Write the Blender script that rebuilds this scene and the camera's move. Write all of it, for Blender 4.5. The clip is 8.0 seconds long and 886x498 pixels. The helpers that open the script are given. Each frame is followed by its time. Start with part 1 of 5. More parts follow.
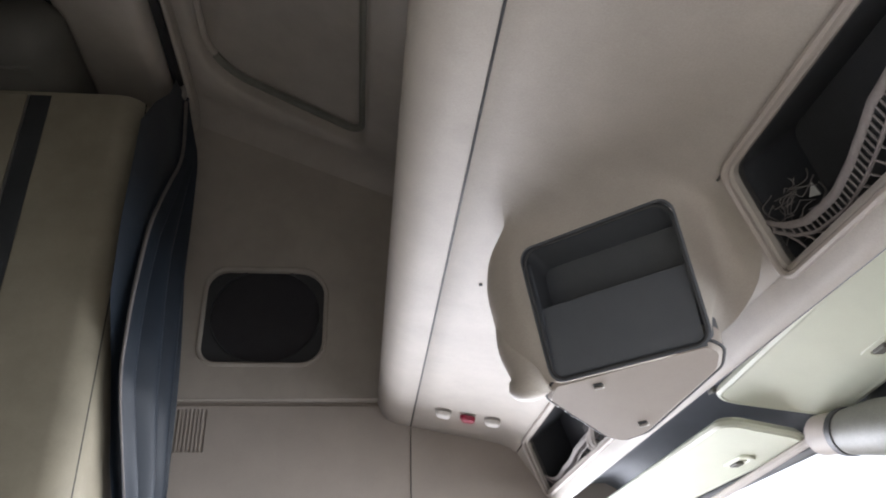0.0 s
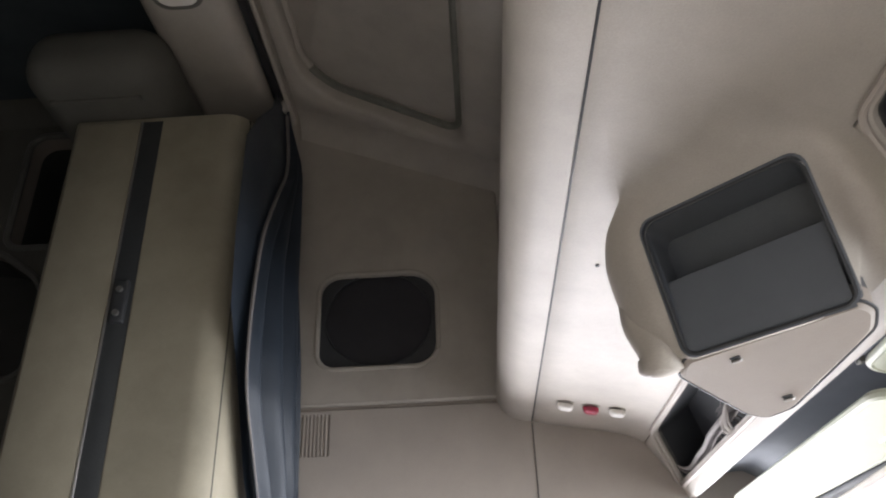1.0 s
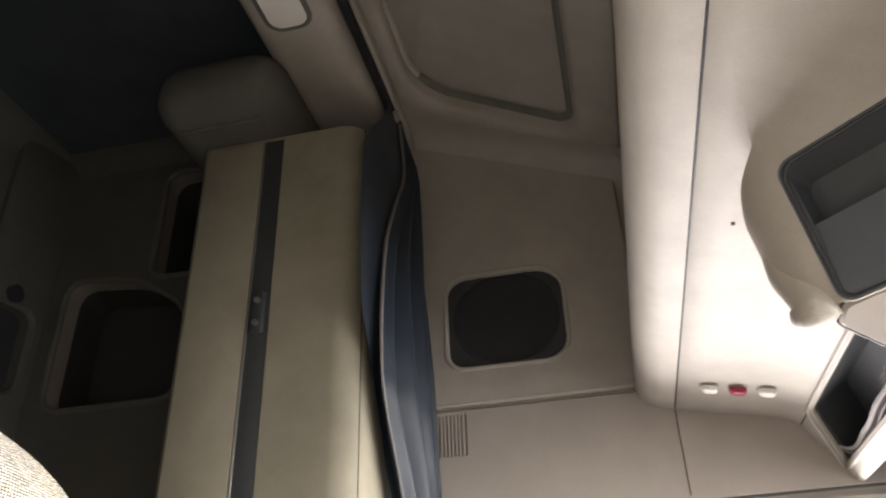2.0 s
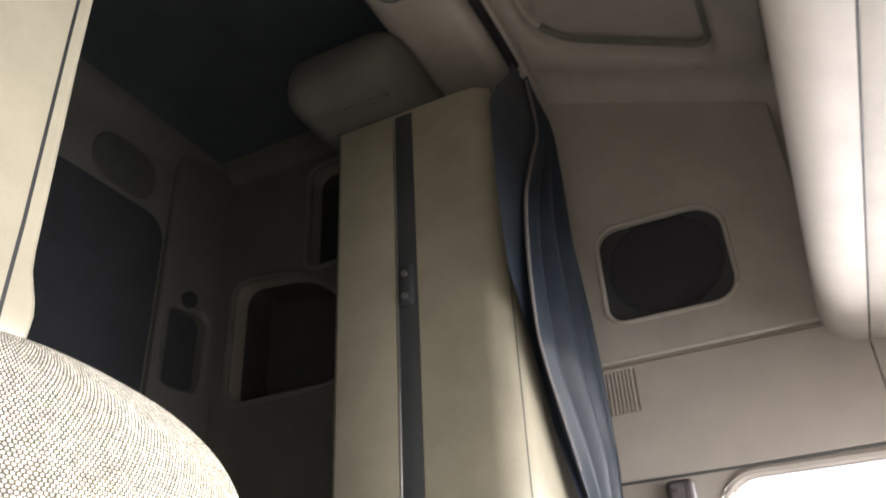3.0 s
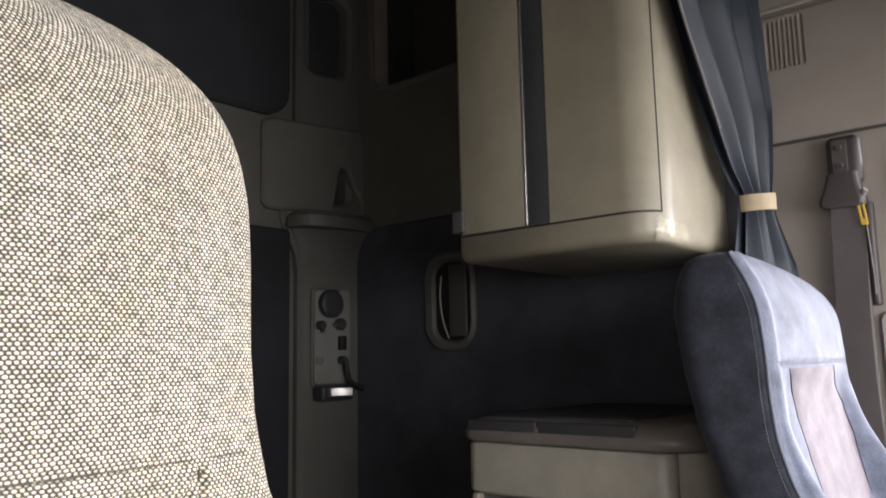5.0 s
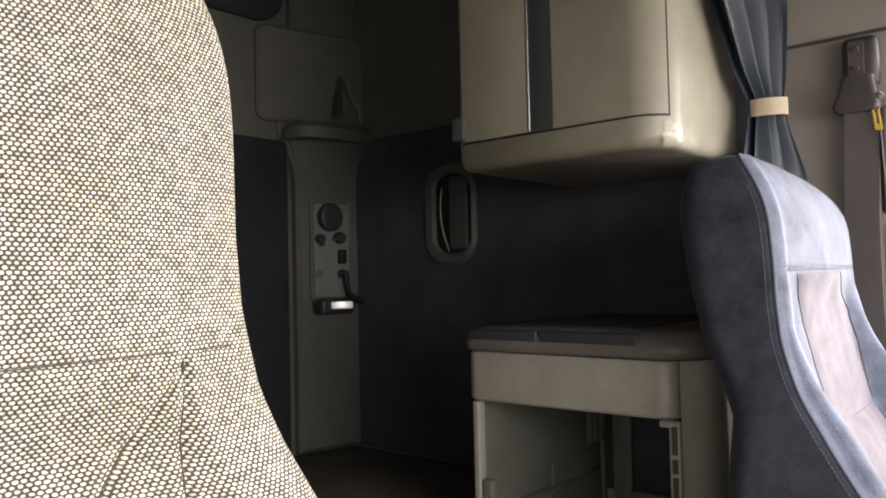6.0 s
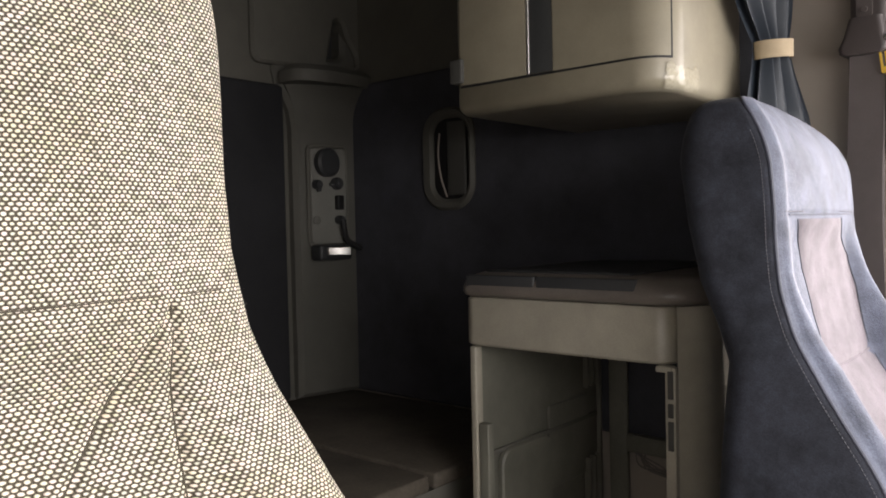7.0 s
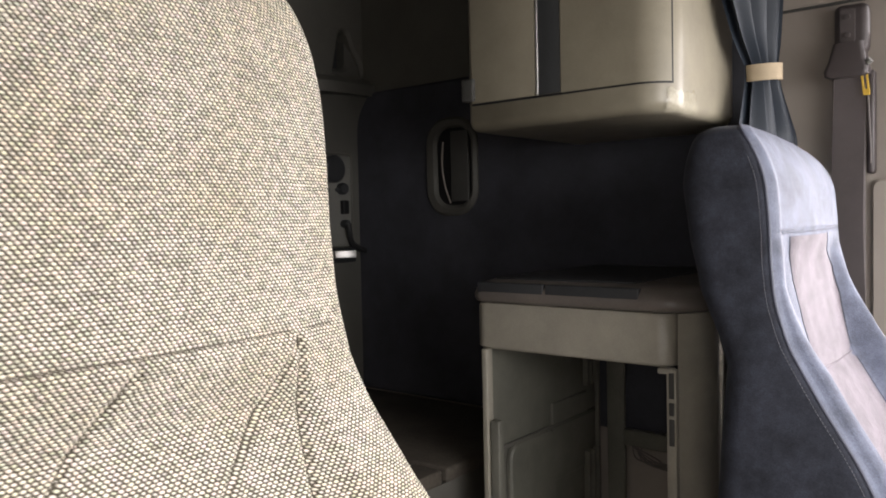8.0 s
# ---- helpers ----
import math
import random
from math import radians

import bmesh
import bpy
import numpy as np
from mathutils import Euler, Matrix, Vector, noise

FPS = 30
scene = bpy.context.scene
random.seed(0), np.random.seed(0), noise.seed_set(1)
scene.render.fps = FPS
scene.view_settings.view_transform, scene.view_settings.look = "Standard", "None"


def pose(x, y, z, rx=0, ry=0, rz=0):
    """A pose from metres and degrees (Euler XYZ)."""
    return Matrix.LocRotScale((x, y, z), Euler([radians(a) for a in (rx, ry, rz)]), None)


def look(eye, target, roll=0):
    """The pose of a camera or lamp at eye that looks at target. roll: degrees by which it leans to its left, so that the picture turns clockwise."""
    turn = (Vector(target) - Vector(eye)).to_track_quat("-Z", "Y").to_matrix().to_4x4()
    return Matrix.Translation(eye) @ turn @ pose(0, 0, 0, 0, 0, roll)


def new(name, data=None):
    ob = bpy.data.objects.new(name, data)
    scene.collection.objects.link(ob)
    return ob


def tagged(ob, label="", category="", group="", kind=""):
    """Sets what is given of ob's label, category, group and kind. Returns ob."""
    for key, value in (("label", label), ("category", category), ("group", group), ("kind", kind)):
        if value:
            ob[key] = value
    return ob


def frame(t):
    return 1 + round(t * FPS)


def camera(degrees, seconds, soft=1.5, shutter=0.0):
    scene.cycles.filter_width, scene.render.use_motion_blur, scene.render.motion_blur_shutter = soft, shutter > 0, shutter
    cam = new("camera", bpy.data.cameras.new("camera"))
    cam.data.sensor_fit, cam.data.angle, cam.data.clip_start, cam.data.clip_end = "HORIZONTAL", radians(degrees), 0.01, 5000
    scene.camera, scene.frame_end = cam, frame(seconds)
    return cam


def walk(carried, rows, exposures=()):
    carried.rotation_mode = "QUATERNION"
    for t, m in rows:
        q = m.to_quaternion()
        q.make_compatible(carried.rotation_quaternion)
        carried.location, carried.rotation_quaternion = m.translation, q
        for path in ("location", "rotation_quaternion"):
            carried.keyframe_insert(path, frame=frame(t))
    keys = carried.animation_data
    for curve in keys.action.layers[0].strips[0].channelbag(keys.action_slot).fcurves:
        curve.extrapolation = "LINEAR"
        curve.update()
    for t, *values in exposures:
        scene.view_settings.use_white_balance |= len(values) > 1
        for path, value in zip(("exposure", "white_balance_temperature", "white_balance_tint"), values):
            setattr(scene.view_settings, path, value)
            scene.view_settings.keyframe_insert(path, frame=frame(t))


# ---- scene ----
cam = camera(59.3, 8.0, 1.8, 0.3)
PATH = [
    (0, (-0.003, -0.019, 1.322), (0.195, 1.732, 2.267), -1.81),
    (0.5, (-0.018, -0.007, 1.319), (0.073, 1.750, 2.271), -2.10),
    (1, (-0.017, 0.015, 1.311), (-0.079, 1.767, 2.274), -2.20),
    (2.5, (-0.042, 0.079, 1.246), (-0.563, 1.709, 2.282), -2.89),
    (3, (-0.038, 0.126, 1.246), (-0.770, 1.702, 2.236), -3.10),
    (3.5, (-0.009, 0.194, 1.258), (-0.984, 1.798, 1.949), -0.56),
    (4, (0.003, 0.226, 1.242), (-1.167, 1.766, 1.749), -0.85),
    (4.5, (0.026, 0.258, 1.225), (-1.233, 1.753, 1.649), -0.92),
    (5, (0.029, 0.281, 1.211), (-1.253, 1.790, 1.492), -1.19),
    (6.5, (0.001, 0.317, 1.190), (-1.303, 1.833, 1.195), -1.24),
    (7, (0.003, 0.320, 1.190), (-1.298, 1.838, 1.131), -1.27),
    (7.5, (-0.000, 0.294, 1.192), (-1.292, 1.819, 1.117), -1.27),
    (8, (0.014, 0.207, 1.228), (-1.248, 1.757, 1.147), -1.28),
]
EXPOSURES = [(0.0, 0.81, 5950, 13), (1.0, 0.98, 6050, 13), (2.3, 1.25, 6650, 13), (2.7, 1.29, 6600, 13), (3.0, 1.42, 6400, 13), (3.2, 1.30, 6300, 13), (3.5, 0.96, 6250, 13), (4.0, 0.48, 6350, 13), (4.5, 0.33, 6350, 14), (5.0, 0.36, 6400, 15), (6.5, 0.28, 6750, 14), (7.0, 0.15, 6800, 15), (7.6, 0.17, 6750, 15), (8.0, 0.24, 6600, 15)]
walk(cam, [(t, look(eye, target, roll)) for t, eye, target, roll in PATH], EXPOSURES)

# ---- world and light: overcast day through the windscreen and the driver's window, plus an assumed passenger window ----
world = bpy.data.worlds.new("sky")
scene.world = world
world.use_nodes = True
wn = world.node_tree.nodes
sky = wn.new("ShaderNodeTexSky")
sky.sky_type, sky.sun_disc = "NISHITA", False
sky.sun_elevation, sky.sun_rotation = radians(50), radians(100)
cloud = wn.new("ShaderNodeMix")
cloud.data_type = "RGBA"
cloud.inputs["Factor"].default_value = 0.85
cloud.inputs["B"].default_value = (22.0, 22.3, 22.8, 1)
world.node_tree.links.new(sky.outputs["Color"], cloud.inputs["A"])
world.node_tree.links.new(cloud.outputs["Result"], wn["Background"].inputs["Color"])
wn["Background"].inputs["Strength"].default_value = 0.065


def lamp_sun(energy, angle, m):
    data = bpy.data.lights.new("sun", "SUN")
    data.energy, data.angle, data.color = energy, radians(angle), (1.0, 0.96, 0.9)
    new("sun", data).matrix_basis = m


def daylight(name, eye, target, width, height, watts, color, spread=180):
    """A lamp in an opening that stands in for the sky's light."""
    data = bpy.data.lights.new(name, "AREA")
    data.shape, data.size, data.size_y, data.energy, data.color = "RECTANGLE", width, height, watts, color
    data.spread = radians(spread)
    new(name, data).matrix_basis = look(eye, target)


lamp_sun(1.0, 12, look((3, -4, 6), (0, 0, 0)))
daylight("daylight_windscreen", (0.90, 0.98, 1.265), (0.0, 0.98, 0.68), 1.85, 0.76, 28, (1.0, 1.0, 0.98), 145)
# Added fill lamp: the passenger window it stands in is unseen.
daylight("assumed_side_fill", (0.19, -0.19, 1.29), (0.19, 1.0, 1.0), 0.84, 0.64, 0.5, (1.0, 0.98, 0.94))
daylight("daylight_window", (0.19, 2.035, 1.29), (0.19, 1.0, 0.98), 0.94, 0.74, 12.5, (1.0, 0.98, 0.98), 160)


# ---- materials ----
def material(name, color, rough=0.6, metallic=0.0, grain=300.0, bump=0.15, wear=0.12, stain=6.0, sheen=0.0, tint=None):
    m = bpy.data.materials.new(name)
    m.use_nodes = True
    n, l = m.node_tree.nodes, m.node_tree.links
    b = n["Principled BSDF"]
    co = n.new("ShaderNodeNewGeometry")
    big, fine = n.new("ShaderNodeTexNoise"), n.new("ShaderNodeTexNoise")
    big.inputs["Scale"].default_value, big.inputs["Detail"].default_value = stain, 8
    big.inputs["Roughness"].default_value = 0.65
    fine.inputs["Scale"].default_value, fine.inputs["Detail"].default_value = grain, 4
    l.new(co.outputs["Position"], big.inputs["Vector"])
    l.new(co.outputs["Position"], fine.inputs["Vector"])
    ramp = n.new("ShaderNodeMapRange")
    ramp.inputs["From Min"].default_value, ramp.inputs["From Max"].default_value = 0.35, 0.7
    l.new(big.outputs["Fac"], ramp.inputs["Value"])
    mix = n.new("ShaderNodeMix")
    mix.data_type = "RGBA"
    dark = tint or tuple(c * (1 - 2.2 * wear) for c in color)
    mix.inputs["A"].default_value, mix.inputs["B"].default_value = (*color, 1), (*dark, 1)
    l.new(ramp.outputs["Result"], mix.inputs["Factor"])
    mul = n.new("ShaderNodeMix")
    mul.data_type, mul.blend_type = "RGBA", "OVERLAY"
    mul.inputs["Factor"].default_value = min(0.9, wear * 2)
    l.new(mix.outputs["Result"], mul.inputs["A"])
    l.new(fine.outputs["Fac"], mul.inputs["B"])
    l.new(mul.outputs["Result"], b.inputs["Base Color"])
    rr = n.new("ShaderNodeMapRange")
    rr.inputs["To Min"].default_value, rr.inputs["To Max"].default_value = max(0.03, rough - 0.1), min(1.0, rough + 0.1)
    l.new(big.outputs["Fac"], rr.inputs["Value"])
    l.new(rr.outputs["Result"], b.inputs["Roughness"])
    b.inputs["Metallic"].default_value = metallic
    if sheen:
        b.inputs["Sheen Weight"].default_value = sheen
        b.inputs["Sheen Roughness"].default_value = 0.35
        b.inputs["Sheen Tint"].default_value = (*[min(1, c * 1.3 + 0.35) for c in color], 1)
    bp = n.new("ShaderNodeBump")
    bp.inputs["Strength"].default_value, bp.inputs["Distance"].default_value = bump, 0.001
    l.new(fine.outputs["Fac"], bp.inputs["Height"])
    l.new(bp.outputs["Normal"], b.inputs["Normal"])
    return m


def woven(name, light, dark, period):
    """A coarse hopsack cloth: pale round threads in staggered rows over a dark ground, along the mesh's UV in metres."""
    m = bpy.data.materials.new(name)
    m.use_nodes = True
    n, l = m.node_tree.nodes, m.node_tree.links
    b = n["Principled BSDF"]
    uv = n.new("ShaderNodeUVMap")
    wob = n.new("ShaderNodeTexNoise")
    wob.inputs["Scale"].default_value, wob.inputs["Detail"].default_value = 75, 4
    l.new(uv.outputs["UV"], wob.inputs["Vector"])
    add = n.new("ShaderNodeVectorMath")
    add.operation = "MULTIPLY_ADD"
    add.inputs[1].default_value = (0.0019, 0.0017, 0)
    l.new(wob.outputs["Color"], add.inputs[0])
    l.new(uv.outputs["UV"], add.inputs[2])
    sep = n.new("ShaderNodeSeparateXYZ")
    l.new(add.outputs[0], sep.inputs[0])

    def op(kind, *ins):
        o = n.new("ShaderNodeMath")
        o.operation = kind
        for i, v in enumerate(ins):
            if isinstance(v, (int, float)):
                o.inputs[i].default_value = v
            else:
                l.new(v, o.inputs[i])
        return o.outputs[0]

    row = op("FLOOR", op("DIVIDE", sep.outputs[1], 0.63 * period))
    du_ = op("SUBTRACT", op("FRACT", op("ADD", op("DIVIDE", sep.outputs[0], period), op("MULTIPLY", op("FLOORED_MODULO", row, 2.0), 0.5))), 0.5)
    dv_ = op("SUBTRACT", op("FRACT", op("DIVIDE", sep.outputs[1], 0.63 * period)), 0.5)
    du = op("ADD", du_, op("MULTIPLY", dv_, 0.16))
    dv = op("SUBTRACT", dv_, op("MULTIPLY", du_, 0.22))
    far = op("ADD", op("POWER", op("DIVIDE", op("ABSOLUTE", du), 0.34), 2.2), op("POWER", op("DIVIDE", op("ABSOLUTE", dv), 0.36), 2.2))
    dots = op("SUBTRACT", 1.0, far)
    grit = n.new("ShaderNodeTexNoise")
    grit.inputs["Scale"].default_value, grit.inputs["Detail"].default_value = 520, 3
    l.new(uv.outputs["UV"], grit.inputs["Vector"])
    cell = n.new("ShaderNodeCombineXYZ")
    l.new(op("FLOOR", op("ADD", op("DIVIDE", sep.outputs[0], period), op("MULTIPLY", op("FLOORED_MODULO", row, 2.0), 0.5))), cell.inputs[0])
    l.new(row, cell.inputs[1])
    chance = n.new("ShaderNodeTexWhiteNoise")
    chance.noise_dimensions = "2D"
    l.new(cell.outputs[0], chance.inputs["Vector"])
    thick = n.new("ShaderNodeTexNoise")
    thick.inputs["Scale"].default_value, thick.inputs["Detail"].default_value = 45, 3
    l.new(uv.outputs["UV"], thick.inputs["Vector"])
    uneven = op("ADD", op("MULTIPLY", op("SUBTRACT", chance.outputs["Value"], 0.5), 0.7), op("MULTIPLY", op("SUBTRACT", thick.outputs["Fac"], 0.47), 0.45))
    dots2 = op("ADD", op("ADD", dots, uneven), op("MULTIPLY", op("SUBTRACT", grit.outputs["Fac"], 0.5), 2.0))
    edge = n.new("ShaderNodeMapRange")
    edge.inputs["From Min"].default_value, edge.inputs["From Max"].default_value = -0.55, 0.75
    l.new(dots2, edge.inputs["Value"])
    soil = n.new("ShaderNodeTexNoise")
    soil.inputs["Scale"].default_value, soil.inputs["Detail"].default_value = 9, 6
    l.new(uv.outputs["UV"], soil.inputs["Vector"])
    sr = n.new("ShaderNodeMapRange")
    sr.inputs["From Min"].default_value, sr.inputs["From Max"].default_value = 0.45, 0.75
    l.new(soil.outputs["Fac"], sr.inputs["Value"])
    pale = n.new("ShaderNodeMix")
    pale.data_type = "RGBA"
    pale.inputs["A"].default_value = (*light, 1)
    pale.inputs["B"].default_value = (light[0] * 0.92, light[1] * 0.87, light[2] * 0.76, 1)
    l.new(sr.outputs["Result"], pale.inputs["Factor"])
    fleck = n.new("ShaderNodeMix")
    fleck.data_type, fleck.blend_type = "RGBA", "MULTIPLY"
    fleck.inputs["Factor"].default_value = 0.11
    l.new(pale.outputs["Result"], fleck.inputs["A"])
    l.new(chance.outputs["Color"], fleck.inputs["B"])
    mix = n.new("ShaderNodeMix")
    mix.data_type = "RGBA"
    mix.inputs["A"].default_value = (*dark, 1)
    l.new(edge.outputs["Result"], mix.inputs["Factor"])
    l.new(fleck.outputs["Result"], mix.inputs["B"])
    l.new(mix.outputs["Result"], b.inputs["Base Color"])
    b.inputs["Roughness"].default_value = 0.9
    b.inputs["Sheen Weight"].default_value = 0.05
    bp = n.new("ShaderNodeBump")
    bp.inputs["Strength"].default_value, bp.inputs["Distance"].default_value = 0.6, 0.0012
    l.new(dots, bp.inputs["Height"])
    l.new(bp.outputs["Normal"], b.inputs["Normal"])
    return m


def glass(name):
    m = bpy.data.materials.new(name)
    m.use_nodes = True
    b = m.node_tree.nodes["Principled BSDF"]
    b.inputs["Transmission Weight"].default_value, b.inputs["Roughness"].default_value = 1.0, 0.0
    b.inputs["IOR"].default_value = 1.1
    return m


HEADLINER = material("grey_beige_headliner", (0.415, 0.377, 0.325), 0.62, grain=500, bump=0.1, wear=0.07, stain=7)
WALLTRIM = material("grey_wall_trim", (0.385, 0.34, 0.295), 0.6, grain=700, bump=0.1, wear=0.05)
CREAM = material("cream_cabinet_plastic", (0.315, 0.285, 0.214), 0.34, grain=700, bump=0.08, wear=0.08, stain=11)
# Greyer cream for the counter, brightened because the lamps leave it too dark.
LITCREAM = material("brightened_grey_cream_plastic", (0.395, 0.368, 0.302), 0.36, grain=700, bump=0.08, wear=0.1, stain=11)
# Sleeper and column greys are darkened: the sleeper's shade is in these colours.
GREYTRIM = material("shaded_sleeper_trim", (0.135, 0.13, 0.112), 0.65, grain=500, bump=0.1, wear=0.08)
COLUMNGREY = material("shaded_column_trim", (0.115, 0.112, 0.098), 0.6, grain=500, bump=0.1, wear=0.08)
CEILINGCLOTH = material("dark_ceiling_cloth", (0.05, 0.054, 0.06), 0.9, grain=400, bump=0.3, wear=0.1)
DARKPLASTIC = material("charcoal_plastic", (0.045, 0.047, 0.05), 0.5, grain=500, bump=0.1, wear=0.1)
CONSOLEGREY = material("slate_console_plastic", (0.112, 0.122, 0.138), 0.55, grain=900, bump=0.1, wear=0.06)
BINGREY = material("dark_slate_bin_plastic", (0.082, 0.088, 0.096), 0.55, grain=700, bump=0.1, wear=0.1)
# Satin and paler than the trim: the lip's highlight is in the colour.
RIMGREY = material("satin_grey_rim_plastic", (0.17, 0.165, 0.15), 0.35, grain=600, bump=0.08, wear=0.08)
BLACK = material("black_rubber", (0.012, 0.012, 0.013), 0.6, wear=0.1)
STRIPGREY = material("dark_grey_strip", (0.055, 0.058, 0.06), 0.4, wear=0.1)
GRILLE = material("dark_speaker_cloth", (0.034, 0.033, 0.037), 0.85, grain=1500, bump=0.5, wear=0.1)
NAVYWALL = material("navy_wall_upholstery", (0.066, 0.068, 0.082), 0.9, grain=400, bump=0.3, wear=0.18, sheen=0.15)
CURTAIN = material("slate_blue_curtain_cloth", (0.018, 0.026, 0.038), 0.55, grain=900, bump=0.25, wear=0.08, sheen=0.1)
# Shaded copies of NAVYWALL: the rear wall's dimness is put into the colour.
REARPAD = material("shaded_rear_upholstery", (0.024, 0.0245, 0.028), 0.95, grain=400, bump=0.3, wear=0.12)
UPPERPAD = material("shaded_navy_bunk_panel", (0.034, 0.036, 0.041), 0.95, grain=400, bump=0.3, wear=0.12)
HEM = material("grey_curtain_hem", (0.22, 0.2, 0.19), 0.7)
TIE = material("tan_curtain_tie", (0.5, 0.4, 0.27), 0.8, grain=900, bump=0.3)
VELOUR = material("navy_velour", (0.041, 0.046, 0.065), 0.85, grain=500, bump=0.6, wear=0.3, stain=24, sheen=0.2)
# Paler blue for the seat's front than for its sides.
PALEVELOUR = material("pale_blue_velour", (0.110, 0.126, 0.184), 0.68, grain=450, bump=0.7, wear=0.24, stain=20, sheen=0.3)
MAUVE = material("mauve_velour", (0.172, 0.15, 0.17), 0.85, grain=500, bump=0.5, wear=0.19, stain=24, sheen=0.4)
THREAD = material("pale_grey_thread", (0.20, 0.20, 0.225), 0.8, wear=0.1)
PIPING = material("blue_piping", (0.075, 0.082, 0.115), 0.6)
BROWNTOP = material("brown_grey_countertop", (0.18, 0.158, 0.14), 0.32, grain=600, bump=0.15, wear=0.16)
VISOR = material("pale_green_visor_vinyl", (0.66, 0.68, 0.55), 0.5, grain=600, bump=0.1, wear=0.04)
WHITELENS = material("frosted_white_lens", (0.75, 0.72, 0.66), 0.3, wear=0.04)
REDLENS = material("red_lens", (0.30, 0.022, 0.05), 0.3, wear=0.08)
METAL = material("brushed_metal", (0.55, 0.54, 0.52), 0.35, metallic=0.9, wear=0.08)
PANELGREY = material("silver_control_panel", (0.235, 0.232, 0.212), 0.4, metallic=0.2, wear=0.08)
ELASTIC = material("pale_elastic", (0.5, 0.46, 0.42), 0.7, grain=900, bump=0.3)
NETDARK = material("dim_loose_thread", (0.085, 0.078, 0.072), 0.8, wear=0.1)
NET = material("grey_pocket_net", (0.2, 0.178, 0.167), 0.8, wear=0.1)
BELT = material("grey_brown_belt_webbing", (0.105, 0.088, 0.086), 0.75, grain=900, bump=0.3)
BELTPLASTIC = material("brown_grey_belt_plastic", (0.068, 0.056, 0.056), 0.45, grain=500, bump=0.1, wear=0.12)
YELLOW = material("yellow_tag", (0.75, 0.48, 0.06), 0.5)
BUNK = material("brown_bunk_board", (0.115, 0.098, 0.078), 0.7, grain=120, bump=0.2, wear=0.2)
# Unseen floor; its paleness is chosen to bounce light onto the counter.
BOUNCEFLOOR = material("tan_grey_bounce_floor", (0.19, 0.175, 0.15), 0.8, grain=200, bump=0.3, wear=0.15)
# Ground is never in view; kept pale so it throws light up inside.
BOUNCEGROUND = material("pale_bounce_ground", (0.3, 0.29, 0.27), 0.9, grain=40, bump=0.4, wear=0.12, stain=1.5)
CLOTH = woven("beige_hopsack_cloth", (0.90, 0.835, 0.70), (0.075, 0.061, 0.040), 0.0036)
GLASS = glass("clear_glass")
INNERGREY = material("grey_green_inner_plastic", (0.19, 0.187, 0.155), 0.5, grain=500, bump=0.1, wear=0.14, stain=9)
INSETGREY = material("grey_inset_plastic", (0.075, 0.074, 0.068), 0.65, grain=500, bump=0.1, wear=0.08)
# Ceiling tone: the sleeper's shade and a teal haze are painted in.
ROOFCLOTH = material("shaded_hazy_roof_cloth", (0.072, 0.088, 0.098), 0.9, grain=400, bump=0.3, wear=0.1)
# Paler, glossier copy of the cabinet plastic that paints the corner's highlight.
CORNERGLINT = material("corner_glint_film", (0.44, 0.405, 0.315), 0.16, grain=180, bump=0.4, wear=0.1, stain=60)


# ---- mesh helpers ----
def finish(name, bm, mat, smooth=35):
    bmesh.ops.recalc_face_normals(bm, faces=bm.faces)
    me = bpy.data.meshes.new(name)
    bm.to_mesh(me)
    bm.free()
    me.materials.append(mat)
    if smooth:
        me.shade_smooth()
        me.set_sharp_from_angle(angle=radians(smooth))
    return me


def thing(name, at, label, category, group="", kind=""):
    ob = new(name)
    ob.location = at
    ob.empty_display_size = 0.05
    return tagged(ob, label, category, group, kind)


def part(name, bm, mat, parent, label="", smooth=35):
    """One mesh object under a thing or under a part; the mesh is in world coordinates."""
    ob = new(name, finish(name, bm, mat, smooth))
    ob.parent = parent
    if parent.type == "EMPTY":
        ob.matrix_parent_inverse = Matrix.Translation(-parent.location)
    return tagged(ob, label)


def solid(name, bm, mat, label, category, kind="", group="", smooth=35):
    return tagged(new(name, finish(name, bm, mat, smooth)), label, category, group, kind)


def box(x0, x1, y0, y1, z0, z1, r=0.0, seg=3, bm=None):
    bm = bm or bmesh.new()
    res = bmesh.ops.create_cube(bm, size=1)
    vs = res["verts"]
    for v in vs:
        v.co = Vector(((x0 + x1) / 2 + v.co.x * (x1 - x0), (y0 + y1) / 2 + v.co.y * (y1 - y0), (z0 + z1) / 2 + v.co.z * (z1 - z0)))
    if r:
        es = {e for v in vs for e in v.link_edges}
        bmesh.ops.bevel(bm, geom=list(es), offset=r, segments=seg, affect="EDGES", profile=0.5)
    return bm


def moved(bm, m):
    bmesh.ops.transform(bm, matrix=m, verts=bm.verts)
    return bm


def rrect(u0, v0, u1, v1, r, n=6):
    """A rounded rectangle, counter-clockwise; r is one radius or four (from the lower left corner on)."""
    rs = r if isinstance(r, (tuple, list)) else (r,) * 4
    pts = []
    for (cu, cv, a0), q in zip(((u0, v0, 180), (u1, v0, 270), (u1, v1, 0), (u0, v1, 90)), rs):
        su, sv = (1 if cu == u0 else -1), (1 if cv == v0 else -1)
        for i in range(n + 1):
            a = radians(a0 + 90 * i / n)
            pts.append((cu + su * q + q * math.cos(a), cv + sv * q + q * math.sin(a)))
    return pts


